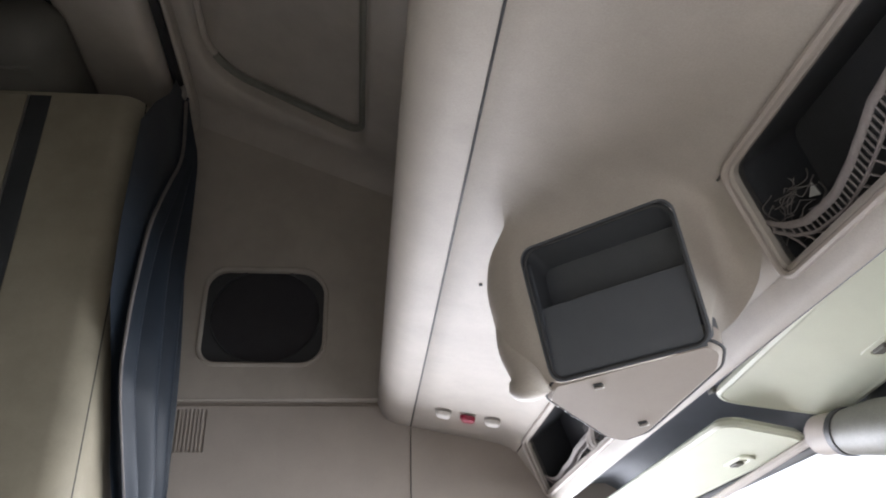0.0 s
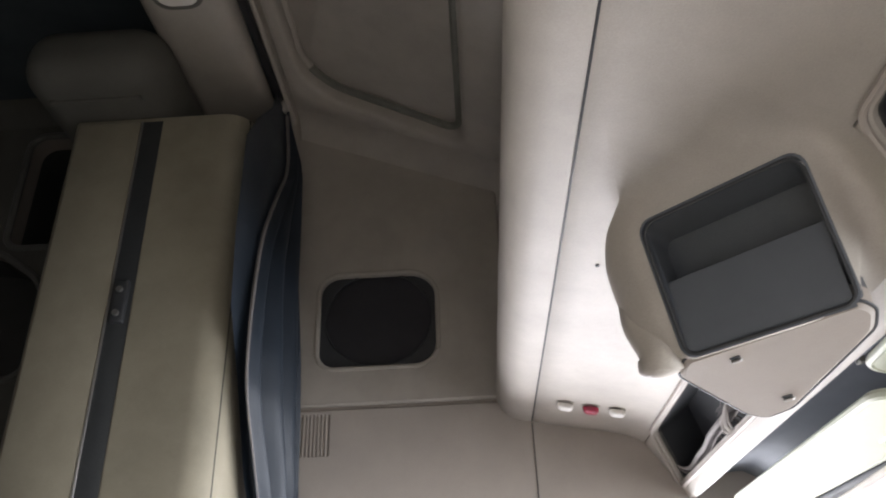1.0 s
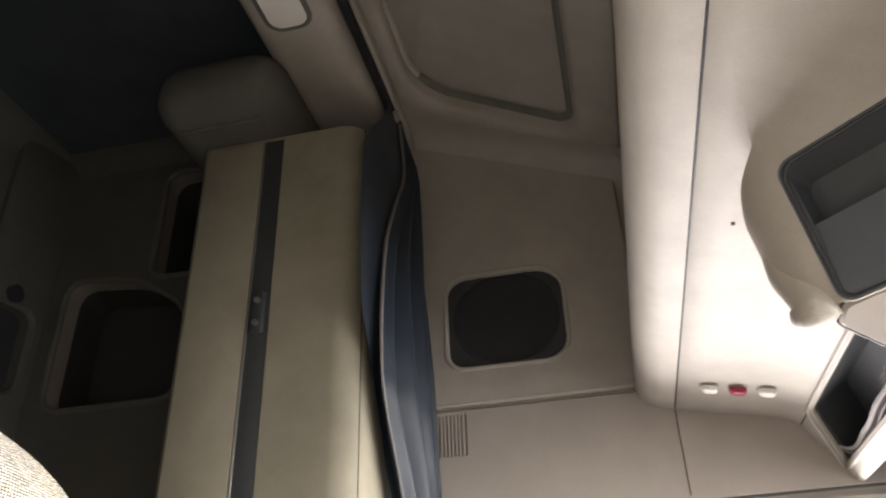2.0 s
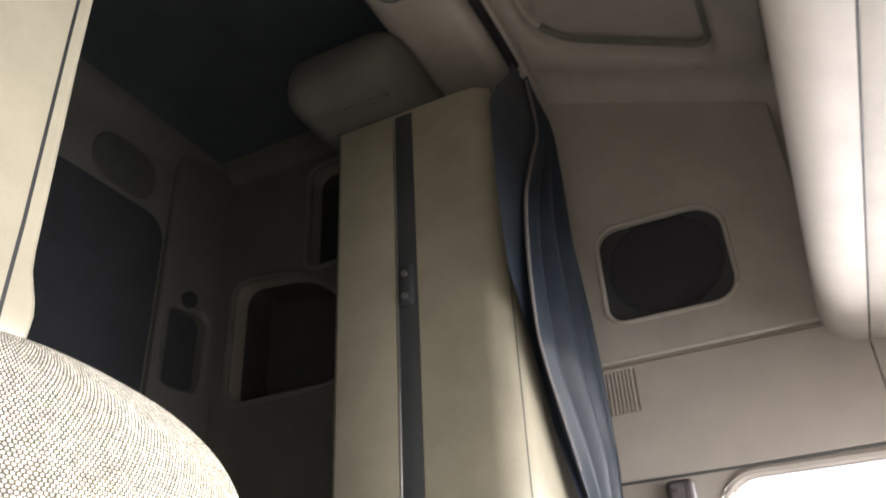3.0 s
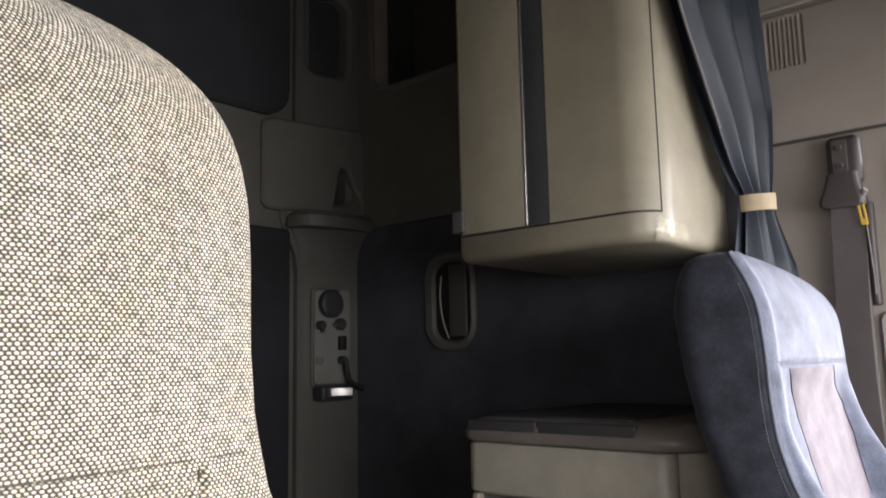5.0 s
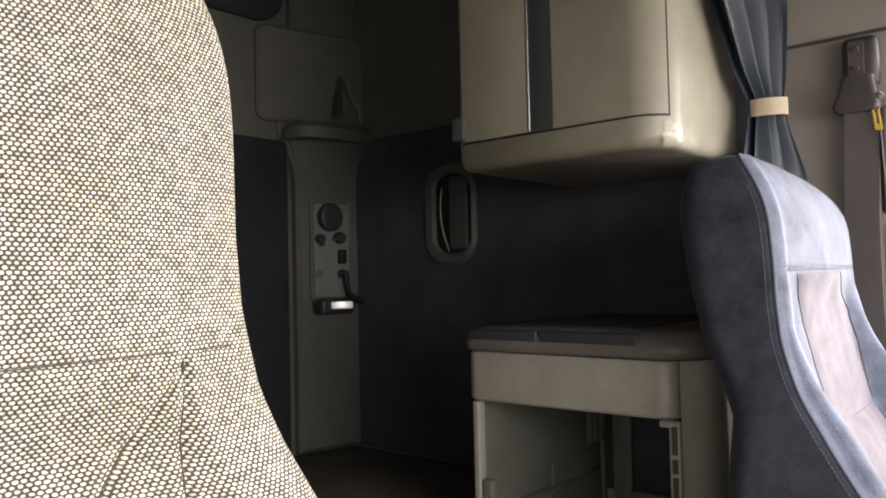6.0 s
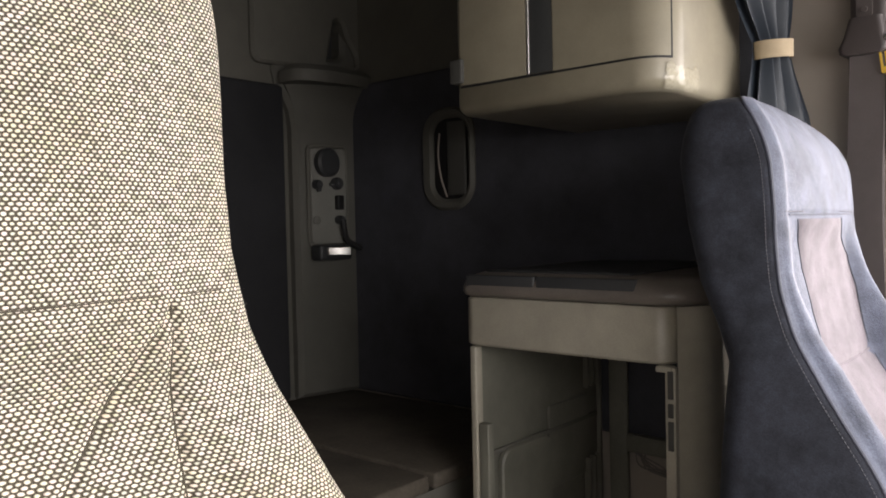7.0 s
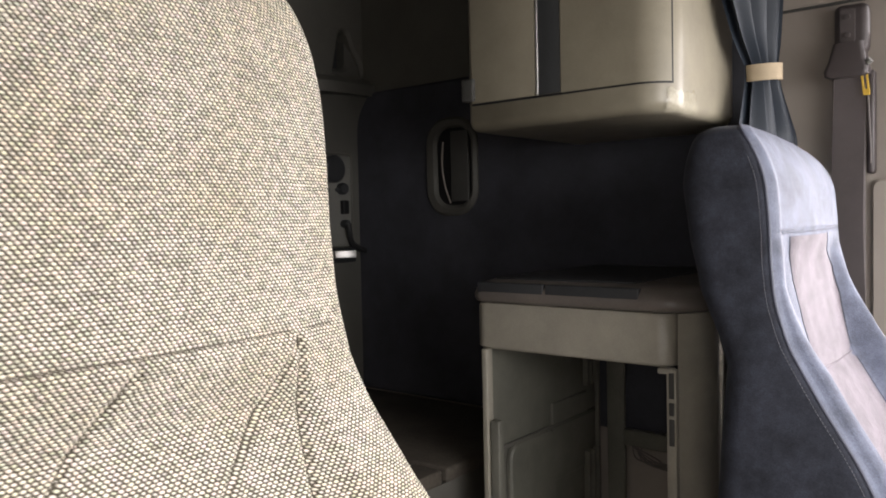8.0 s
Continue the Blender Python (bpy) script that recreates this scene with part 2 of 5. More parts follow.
def round_poly(pts, r, n=5):
    out, k = [], len(pts)
    for i in range(k):
        p, a, b = Vector(pts[i]), Vector(pts[i - 1]), Vector(pts[(i + 1) % k])
        q1, q2 = p + (a - p).normalized() * r, p + (b - p).normalized() * r
        for s in range(n + 1):
            t = s / n
            out.append(tuple((1 - t) ** 2 * q1 + 2 * t * (1 - t) * p + t * t * q2))
    return out


def inset(loop, c):
    """The closed loop moved to its left by c."""
    out, k = [], len(loop)
    for i in range(k):
        p, a, b = Vector(loop[i]), Vector(loop[i - 1]), Vector(loop[(i + 1) % k])
        d1, d2 = (p - a), (b - p)
        n1, n2 = Vector((-d1.y, d1.x)), Vector((-d2.y, d2.x))
        n1 = n1.normalized() if n1.length > 1e-9 else n2.normalized()
        n2 = n2.normalized() if n2.length > 1e-9 else n1
        m = n1 + n2
        m = m.normalized() if m.length > 1e-6 else n1
        out.append(p + m * c / max(0.4, m.dot(n1)))
    return out


def plate(outline, holes, t, to3d, c=0.003):
    """A plate of thickness t with holes and small chamfers; to3d maps (u, v, height over the face)."""
    from mathutils.geometry import tessellate_polygon
    bm = bmesh.new()
    loops = [list(map(Vector, outline))] + [list(map(Vector, reversed(h))) for h in holes]
    rings = []
    for off, w in ((c, 0.0), (0.0, -c), (0.0, -t)):
        rings.append([[bm.verts.new(to3d(p.x, p.y, w)) for p in (inset(lp, off) if off else lp)] for lp in loops])
    for ring in (rings[0], rings[2]):
        flat = [v for lp in ring for v in lp]
        src = [inset(lp, c) for lp in loops] if ring is rings[0] else loops
        for tri in tessellate_polygon([[p.to_3d() for p in lp] for lp in src]):
            try:
                bm.faces.new([flat[i] for i in tri])
            except ValueError:
                pass
    for a, b in ((rings[0], rings[1]), (rings[1], rings[2])):
        for la, lb in zip(a, b):
            for i in range(len(la)):
                j = (i + 1) % len(la)
                bm.faces.new((la[i], la[j], lb[j], lb[i]))
    return bm


def loft(rings, closed=True, cap=True, uv=None):
    """A skin over rings of points; uv(i, j) may give each vertex its place on the cloth in metres."""
    bm = bmesh.new()
    vs = [[bm.verts.new(p) for p in ring] for ring in rings]
    lay = bm.loops.layers.uv.new("UVMap") if uv else None
    k = len(rings[0])
    for i in range(len(vs) - 1):
        for j in range(k if closed else k - 1):
            q = (j + 1) % k
            f = bm.faces.new((vs[i][j], vs[i][q], vs[i + 1][q], vs[i + 1][j]))
            if uv:
                for lp, (a, b) in zip(f.loops, ((i, j), (i, j + 1), (i + 1, j + 1), (i + 1, j))):
                    lp[lay].uv = uv(a, b)
    if cap and closed:
        bm.faces.new(vs[0])
        bm.faces.new(vs[-1])
    return bm


def tube(path, r, closed=False, n=8, bm=None):
    """A round bar along a path."""
    bm = bm or bmesh.new()
    pts = [Vector(p) for p in path]
    k, rings = len(pts), []
    up = Vector((0.31, 0.17, 0.93))
    for i in range(k):
        a = pts[i - 1] if (i or closed) else pts[i]
        b = pts[(i + 1) % k] if (i < k - 1 or closed) else pts[i]
        d = (b - a).normalized()
        s = d.cross(up)
        s = s.normalized() if s.length > 1e-4 else d.orthogonal().normalized()
        w = d.cross(s)
        rr = r(i / max(1, k - 1)) if callable(r) else r
        rings.append([bm.verts.new(pts[i] + rr * (math.cos(t) * s + math.sin(t) * w)) for t in [2 * math.pi * q / n for q in range(n)]])
    for i in range(k if closed else k - 1):
        a, b = rings[i], rings[(i + 1) % k]
        for j in range(n):
            bm.faces.new((a[j], a[(j + 1) % n], b[(j + 1) % n], b[j]))
    if not closed:
        bm.faces.new(rings[0])
        bm.faces.new(rings[-1])
    return bm


def smooth_path(keys, steps=8):
    """A gentle curve through the keys (tuples of any length)."""
    ks = [np.array(k, float) for k in keys]
    out = []
    for i in range(len(ks) - 1):
        p0, p1, p2, p3 = ks[max(0, i - 1)], ks[i], ks[i + 1], ks[min(len(ks) - 1, i + 2)]
        for s in range(steps):
            t = s / steps
            out.append(0.5 * (2 * p1 + (p2 - p0) * t + (2 * p0 - 5 * p1 + 4 * p2 - p3) * t * t + (3 * p1 - p0 - 3 * p2 + p3) * t ** 3))
    return out + [ks[-1]]


def along_y(profile, y0, y1, steps=2):
    """A sheet with the (x, z) profile drawn out from y0 to y1."""
    return [[(x, y0 + (y1 - y0) * i / steps, z) for x, z in profile] for i in range(steps + 1)]


def interp(table, z):
    return float(np.interp(z, [a for a, _ in table], [b for _, b in table]))


LEFT, RIGHT = 1.95, -0.12


def on_left(d=0.0):
    return lambda u, v, w: (u, LEFT - d - w, v)


# ---- large structure ----
SIDE = [(-1.87, 0.0), (1.15, 0.0), (1.15, 0.95), (0.70, 1.62), (0.56, 1.92), (0.16, 2.84), (-0.05, 3.0), (-1.87, 3.0)]
WINDOW = rrect(-0.248, 0.95, 0.63, 1.628, 0.075, 8)
CUBBY_LOW = round_poly([(-1.668, 2.045), (-1.22, 2.045), (-1.22, 2.33), (-1.41, 2.462), (-1.668, 2.488)], 0.075, 7)
CUBBY_HIGH = rrect(-1.375, 2.452, -1.0, 2.86, 0.05)

floor = solid("floor", box(-1.87, 1.15, -0.20, 2.02, -0.06, 0.0), BOUNCEFLOOR, "unseen tan grey floor of the truck cab, pale to bounce light", "floor", "structure", smooth=0)
wall_left = solid("wall_left", plate(SIDE, [WINDOW, CUBBY_LOW, CUBBY_HIGH, rrect(-0.45, 2.002, -0.085, 2.325, 0.02)], 0.07, on_left(), 0.006), WALLTRIM, "grey moulded side wall with a window opening", "wall", "structure")
wall_right = solid("wall_right", plate(SIDE, [WINDOW], 0.08, lambda u, v, w: (u, RIGHT + w, v), 0.004), WALLTRIM, "unseen plain grey side wall with an assumed window opening", "wall", "structure")
wall_front = solid("wall_front", box(1.10, 1.16, -0.20, 2.02, 0.0, 0.95), DARKPLASTIC, "dark plain bulkhead under the windscreen", "wall", "structure", smooth=0)
# Unseen shell added to keep sky light off the open header sheets.
SHELL = [(0.72, 1.62), (0.60, 1.92), (0.20, 2.86), (-0.03, 3.03), (-1.88, 3.03)]
roof = solid("roof", loft(along_y(SHELL, -0.21, 2.03), closed=False), GREYTRIM, "unseen outer roof shell of the cab, added to block the sky", "roof", "structure", smooth=0)


def rear(d=0.0):
    return lambda u, v, w: (-1.80 + d + w, u, v)


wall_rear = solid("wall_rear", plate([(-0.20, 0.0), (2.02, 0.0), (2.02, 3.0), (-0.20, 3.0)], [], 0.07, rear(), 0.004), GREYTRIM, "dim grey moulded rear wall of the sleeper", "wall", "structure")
ceiling_rear = solid("ceiling", box(-1.86, -0.72, -0.12, 1.95, 2.95, 2.99), ROOFCLOTH, "padded ceiling over the sleeper, shade and haze in its colour", "ceiling", "structure", smooth=0)

# front header: from the raised roof's front wall over the rounded ledge to the windscreen
HEAD = [(0.105, 2.62), (0.088, 2.45), (0.075, 2.25), (0.058, 2.08), (0.045, 2.0), (0.037, 1.955), (0.037, 1.925), (0.045, 1.9),
        (0.062, 1.88), (0.088, 1.868), (0.118, 1.863), (0.121, 1.8665), (0.124, 1.8625), (0.17, 1.853), (0.235, 1.84), (0.30, 1.829), (0.345, 1.818), (0.37, 1.808), (0.388, 1.796)]
header_bm = loft(along_y(HEAD, -0.12, 1.95, 104), closed=False)
over_bin = [f for f in header_bm.faces if 0.235 < f.calc_center_median().x < 0.368 and 0.775 < f.calc_center_median().y < 0.90]
bmesh.ops.delete(header_bm, geom=over_bin, context="FACES")
ceiling_front = solid("ceiling_front", header_bm, HEADLINER, "warm grey moulded header ceiling with a rounded rear ledge", "ceiling", "structure", smooth=50)

# the sloping face that holds the pockets, then the rounded ridge over the windscreen
FACE_A, FACE_B = Vector((0.388, 1.796)), Vector((0.462, 1.69))
FLEN = (FACE_B - FACE_A).length


def on_face(u, v, w):
    """u runs across the cab, v down the sloping face, w out of it."""
    d = (FACE_B - FACE_A).normalized()
    p = FACE_A + d * v + Vector((-d.y, d.x)) * -w
    return (p.x, u, p.y)


POCKET_NEAR = round_poly([(0.06, 0.006), (0.662, 0.006), (0.708, FLEN - 0.004), (0.06, FLEN - 0.004)], 0.018)
POCKET_FAR = round_poly([(1.27, 0.006), (1.832, 0.006), (1.932, FLEN - 0.004), (1.27, FLEN - 0.004)], 0.018)
pocket_face = solid("trim_header", plate([(-0.12, 0.0), (1.95, 0.0), (1.95, FLEN), (-0.12, FLEN)], [POCKET_NEAR, POCKET_FAR, rrect(0.79, 0.012, 0.93, FLEN - 0.03, 0.004)], 0.02, on_face, 0.004), HEADLINER, "warm grey header fascia with two pocket openings", "trim", "structure")
RIDGE = [(0.458, 1.694), (0.464, 1.680), (0.470, 1.668), (0.477, 1.660), (0.485, 1.658)]
ridge = solid("trim_ridge", loft(along_y(RIDGE, -0.12, 1.95, 10), closed=False), HEADLINER, "rounded grey ridge over the windscreen", "trim", "structure", smooth=60)
visor_bay = solid("trim_visor_bay", loft(along_y([(0.485, 1.658), (0.493, 1.662), (0.503, 1.676), (0.516, 1.700), (0.54, 1.716), (0.61, 1.718), (0.68, 1.682), (0.715, 1.622)], -0.12, 1.95, 4), closed=False), CONSOLEGREY, "grey recess that takes the sun visors", "trim", "structure", smooth=60)


def lined(name, outline, to3d, depth, mat, label, holder, start=0.012):
    """A blind box behind an opening: walls along the outline and a back."""
    bm = bmesh.new()
    a = [bm.verts.new(to3d(u, v, -start)) for u, v in outline]
    b = [bm.verts.new(to3d(u, v, -depth)) for u, v in outline]
    for i in range(len(a)):
        j = (i + 1) % len(a)
        bm.faces.new((a[i], a[j], b[j], b[i]))
    bm.faces.new(b)
    return part(name, bm, mat, holder, label)


lined("pocket_lining", POCKET_NEAR, on_face, 0.11, DARKPLASTIC, "dark inside of the header pocket", pocket_face)
lined("pocket_lining", POCKET_FAR, on_face, 0.11, DARKPLASTIC, "dark inside of the header pocket", pocket_face)
for pk in (POCKET_NEAR, POCKET_FAR):
    part("pocket_rim", tube([on_face(u, v, 0.003) for u, v in inset(pk, -0.006)], 0.005, True), WALLTRIM, pocket_face, "raised bead round the pocket")
lined("cubby_lining", CUBBY_LOW, on_left(), 0.2, INSETGREY, "dark inside of a wall cubby", wall_left, 0.07)
lined("cubby_lining", CUBBY_HIGH, on_left(), 0.2, INSETGREY, "dark inside of a wall cubby", wall_left, 0.07)
for cb in (CUBBY_LOW, CUBBY_HIGH):
    part("cubby_rim", tube([on_left()(u, v, 0.004) for u, v in cb], 0.011, True), RIMGREY, wall_left, "rounded grey rim of the cubby")
part("window_seal", tube([on_left()(u, v, 0.002) for u, v in WINDOW], 0.011, True), WALLTRIM, wall_left, "grey window surround")

# raised roof in front of the curtain
def roof_z(x):
    return 2.62 - 0.40 * x


rows = []
for i in range(9):
    x = -0.535 + 0.64 * i / 8
    row = [(x, 1.832, roof_z(x) - 0.0016), (x, 1.85, roof_z(x) - 0.0016)]
    for k in range(11):
        a = math.pi / 2 * k / 10
        row.append((x, 1.86 + 0.09 * math.sin(a), roof_z(x) - 0.0016 - 0.10 * (1 - math.cos(a))))
    rows.append(row)
roof_lining = solid("ceiling_raised", loft(rows, closed=False), HEADLINER, "grey rounded side lining of the raised roof", "ceiling", "structure", smooth=50)


def on_roof(u, v, w):
    return (u, v, roof_z(u) - 0.004 - w)


def skew(pts):
    return [(u, v + (0.07 * (u + 0.45) / 0.43 if v > 1 else 0)) for u, v in pts]


HATCH = skew(rrect(-0.462, 0.19, -0.012, 1.745, (0.05, 0.05, 0.055, 0.12), 10))
roof_panel = solid("ceiling_roof_panel", plate([(-0.535, -0.12), (0.105, -0.12), (0.105, 1.862), (-0.535, 1.862)], [HATCH], 0.09, lambda u, v, w: on_roof(u, v, w - 0.0035), 0.014), HEADLINER, "grey moulded lining of the raised roof with a recess", "ceiling", "structure", smooth=60)
roof_hatch = thing("roof_hatch", (-0.24, 1.0, 2.7), "grey padded roof hatch panel set in a recess", "hatch")
part("panel", plate(skew(rrect(-0.48, 0.17, 0.006, 1.765, 0.05)), [], 0.02, lambda u, v, w: on_roof(u, v, w - 0.072), 0.004), HEADLINER, roof_hatch)
part("frame", tube([on_roof(u, v, -0.066) for u, v in inset(HATCH, 0.006)], 0.010, True), HEADLINER, roof_hatch, "rounded lining edge round the hatch")
# This darker bead paints the recess's shadow along its forward and far edges.
half = len(HATCH) // 4
part("seal", tube([on_roof(u, v, -0.060) for u, v in inset(HATCH, 0.006)[half:4 * half - 4]], 0.012), INNERGREY, roof_hatch, "grey bead standing in for shadow along two edges")

# transverse beam behind the curtain rail
BEAM = [(-0.505, 2.84), (-0.508, 2.775), (-0.52, 2.755), (-0.535, 2.752), (-0.537, 2.70), (-0.547, 2.686), (-0.57, 2.68), (-0.69, 2.672), (-0.72, 2.68), (-0.738, 2.70), (-0.745, 2.74), (-0.745, 2.97)]
beam = solid("trim_beam", loft(along_y(BEAM, -0.12, 1.95, 6), closed=False), HEADLINER, "grey moulded beam across the roof", "trim", "structure", smooth=50)
rail = thing("curtain_rail", (-0.52, 1.0, 2.745), "dark curtain rail across the roof beam", "curtain rail")
part("channel", box(-0.531, -0.510, 0.02, 1.80, 2.735, 2.754, 0.003), BLACK, rail)
part("end_bracket", box(-0.545, -0.502, 1.70, 1.76, 2.705, 2.745, 0.008), METAL, rail, "small metal end bracket")
part("lip", tube([(-0.502, 0.02, 2.752), (-0.502, 1.82, 2.752)], 0.007), HEADLINER, rail, "grey lip along the rail")

lamp = thing("reading_lamp", (-0.635, 1.1, 2.68), "unlit oblong reading lamp set in the roof beam", "lamp")
part("frame", tube([(u, v, 2.673) for u, v in rrect(-0.69, 0.92, -0.585, 1.275, 0.035)], 0.007, True), GREYTRIM, lamp)
part("lens", plate(rrect(-0.688, 0.922, -0.587, 1.273, 0.034), [], 0.012, lambda u, v, w: (u, v, 2.668 - w), 0.004), WHITELENS, lamp, "milky lens")

# ---- left side wall trim ----
panel = thing("speaker_panel", (-0.24, 1.94, 1.93), "grey raised wall panel with a speaker opening", "wall panel")
SPK = rrect(-0.427, 2.028, -0.110, 2.297, (0.045, 0.06, 0.075, 0.055), 8)
part("panel", plate(rrect(-0.55, 1.928, 0.075, 2.9, (0.004, 0.05, 0.004, 0.004)), [SPK], 0.02, on_left(0.016), 0.006), HEADLINER, panel)
part("rim", tube([on_left(0.014)(u, v, 0.0) for u, v in inset(SPK, -0.004)], 0.007, True), HEADLINER, panel, "rounded rim of the speaker opening")
ring = [(-0.268 + 0.146 * math.cos(a), 2.172 + 0.138 * math.sin(a)) for a in [2 * math.pi * i / 40 for i in range(40)]]
speaker = part("speaker", plate(rrect(-0.446, 2.005, -0.088, 2.322, 0.02), [ring], 0.01, on_left(-0.004), 0.002), DARKPLASTIC, panel, "charcoal speaker frame")
part("grille", plate(rrect(-0.446, 2.005, -0.088, 2.322, 0.02), [], 0.004, on_left(-0.016), 0.001), GRILLE, speaker, "dark speaker cloth")
part("speaker_ring", tube([on_left(-0.002)(u, v, 0.0) for u, v in ring], 0.0022, True), DARKPLASTIC, speaker)

vent_slots = [rrect(-0.462 + 0.0095 * i, 1.803, -0.4585 + 0.0095 * i, 1.905, 0.0016, 2) for i in range(8)]
band = thing("side_trim_band", (0.0, 1.94, 1.64), "grey wall trim band over the door with a slotted vent", "wall trim")
part("band", plate([(-0.52, 1.643), (-0.2, 1.643), (0.66, 1.655), (0.60, 1.80), (0.42, 1.86), (0.12, 1.919), (-0.52, 1.919)], vent_slots, 0.02, on_left(0.012), 0.004), WALLTRIM, band)
part("shadow_gap", tube([(-0.52, 1.9415, 1.6405), (-0.2, 1.9415, 1.6405), (0.66, 1.9415, 1.6525)], 0.0032, n=6), INSETGREY, band, "dark joint under the band")
part("vent_back", box(-0.48, -0.37, 1.944, 1.9475, 1.79, 1.915), WALLTRIM, band, "dark vent duct")
part("seam", tube([(0.121, 1.937, 1.66), (0.121, 1.937, 1.80), (0.121, 1.937, 1.86)], 0.001), BLACK, band, "dark seam down the trim")
pillar_seam = thing("seam_strip", (0.121, 1.0, 1.864), "thin dark seam across the header ceiling", "seam")
part("gap", tube([(0.121, 0.0, 1.8655), (0.121, 1.0, 1.8655), (0.121, 1.94, 1.8655)], 0.0022), BLACK, pillar_seam)

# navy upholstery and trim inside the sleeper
# Dark overlay on the wall, put where little light reaches the sleeper.
sleeper_trim = solid("trim_sleeper_shade", plate(rrect(-1.80, 1.60, -0.56, 2.95, 0.004), [inset(CUBBY_LOW, -0.004), inset(CUBBY_HIGH, -0.004)], 0.006, on_left(0.006), 0.002), GREYTRIM, "sleeper side trim, overlaid darker to hold its shade, with two cubbies", "trim", "structure")
pad_left = solid("upholstery_left", plate(rrect(-1.80, 0.70, -0.50, 1.615, 0.01), [], 0.02, on_left(0.02), 0.008), NAVYWALL, "dark navy padded cloth on the side wall", "upholstery", "structure")
pad_rear = solid("upholstery_rear", plate(rrect(-0.12, 0.70, 1.72, 1.60, 0.01), [], 0.02, rear(0.022), 0.008), REARPAD, "navy padded cloth on the rear wall, darkened for shade", "upholstery", "structure")
pad_upper = solid("upholstery_rear_upper", plate(rrect(0.2, 1.935, 1.712, 2.645, 0.09), [], 0.03, rear(0.03), 0.012), UPPERPAD, "navy padded panel over the bunk, darkened for shade", "upholstery", "structure")
cove = [(-1.715 - 0.085 * math.cos(math.pi / 2 * k / 8), 2.865 + 0.085 * math.sin(math.pi / 2 * k / 8)) for k in range(9)]
solid("trim_cove_rear", loft(along_y(cove, -0.12, 1.95), closed=False), GREYTRIM, "rounded cove between the rear wall and the ceiling", "trim", "structure", smooth=60)
side_cove = [[(x, 1.865 + 0.085 * math.cos(math.pi / 2 * k / 8), 2.865 + 0.085 * math.sin(math.pi / 2 * k / 8)) for k in range(9)] for x in (-1.80, -0.745)]
solid("trim_cove_side", loft(side_cove, closed=False), GREYTRIM, "rounded cove between the side wall and the ceiling", "trim", "structure", smooth=60)
inset_bm = plate(rrect(1.40, 2.675, 1.66, 2.855, 0.085), [], 0.01, rear(0.008), 0.004)
solid("trim_inset", inset_bm, INSETGREY, "shallow oblong moulding on the rear trim", "trim", "structure")

column = thing("corner_column", (-1.76, 1.84, 0.70), "dim grey moulded corner column with a control panel", "column")


def on_col(u, v, w):
    return (-1.745 + w + 0.25 * (u - 1.84), u, v)


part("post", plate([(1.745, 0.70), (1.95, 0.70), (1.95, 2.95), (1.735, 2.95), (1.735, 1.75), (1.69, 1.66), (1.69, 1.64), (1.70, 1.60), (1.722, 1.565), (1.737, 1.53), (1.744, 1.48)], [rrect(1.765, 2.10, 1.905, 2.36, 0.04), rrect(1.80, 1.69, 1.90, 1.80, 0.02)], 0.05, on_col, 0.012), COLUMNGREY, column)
part("recess_back", plate(rrect(1.74, 1.6, 1.94, 2.5, 0.01), [], 0.01, lambda u, v, w: on_col(u, v, w - 0.045), 0.002), DARKPLASTIC, column, "dark column recess")
part("button", tube([on_col(1.825, 2.395, -0.005), on_col(1.825, 2.395, 0.012)], 0.028, n=20), DARKPLASTIC, column, "round dark cap on the column")
shelf_out = [(1.69, 0.03), (1.69, -0.01), (1.70, -0.035), (1.73, -0.058), (1.79, -0.074), (1.86, -0.078), (1.948, -0.075), (1.948, 0.03)]
under = []
for i in range(13):
    k = i / 12
    wide = k ** 2.4
    under.append([(-1.745 + 0.25 * (u - 1.84) + wide * d * (0.070 + 0.06 * (1.84 - u)), u, 1.485 + 0.128 * k) for u, d in [(1.748 - 0.05 * wide + (0.20 + 0.05 * wide) * j / 16, math.sin(math.pi * min(1.0, 0.08 + 0.92 * j / 16) * 0.62) ** 0.7) for j in range(17)]])
part("shelf_bracket", loft(under, closed=False), COLUMNGREY, column, "flared moulding under the shelf", 70)
part("shelf", plate(shelf_out, [], 0.05, lambda u, v, w: (-1.73 - v, u, 1.650 + w), 0.018), COLUMNGREY, column, "small rounded corner shelf")
part("cubby", plate(rrect(1.62, 1.655, 1.95, 1.93, 0.03), [round_poly([(1.842, 1.668), (1.94, 1.668), (1.936, 1.70), (1.905, 1.755), (1.893, 1.80), (1.868, 1.80)], 0.012)], 0.05, lambda u, v, w: on_col(u, v, w + 0.016), 0.008), GREYTRIM, column, "grey cubby over the shelf")
cp = thing("control_panel", (-1.74, 1.84, 1.1), "silver sleeper control panel with black knobs and switches", "control panel")
part("plate", plate(rrect(1.786, 1.146, 1.896, 1.425, 0.012), [], 0.01, lambda u, v, w: on_col(u, v, w + 0.01), 0.003), PANELGREY, cp)
part("bezel", tube([on_col(u, v, 0.004) for u, v in rrect(1.780, 1.139, 1.902, 1.432, 0.016)], 0.006, True), GREYTRIM, cp)


def knob(u, v, r, d, name="knob", mat=DARKPLASTIC):
    part(name, tube([on_col(u, v, 0.008), on_col(u, v, 0.01 + d * 0.7), on_col(u, v, 0.01 + d)], lambda t: r * (1 - 0.18 * (t > 0.9)), n=20), mat, cp)


knob(1.832, 1.382, 0.042, 0.022, "air_vent")
knob(1.80, 1.318, 0.014, 0.018)
knob(1.862, 1.322, 0.018, 0.018)
part("pointer", tube([on_col(1.80, 1.318, 0.02), on_col(1.804, 1.298, 0.018)], lambda t: 0.010 - 0.003 * t, n=12), DARKPLASTIC, cp)
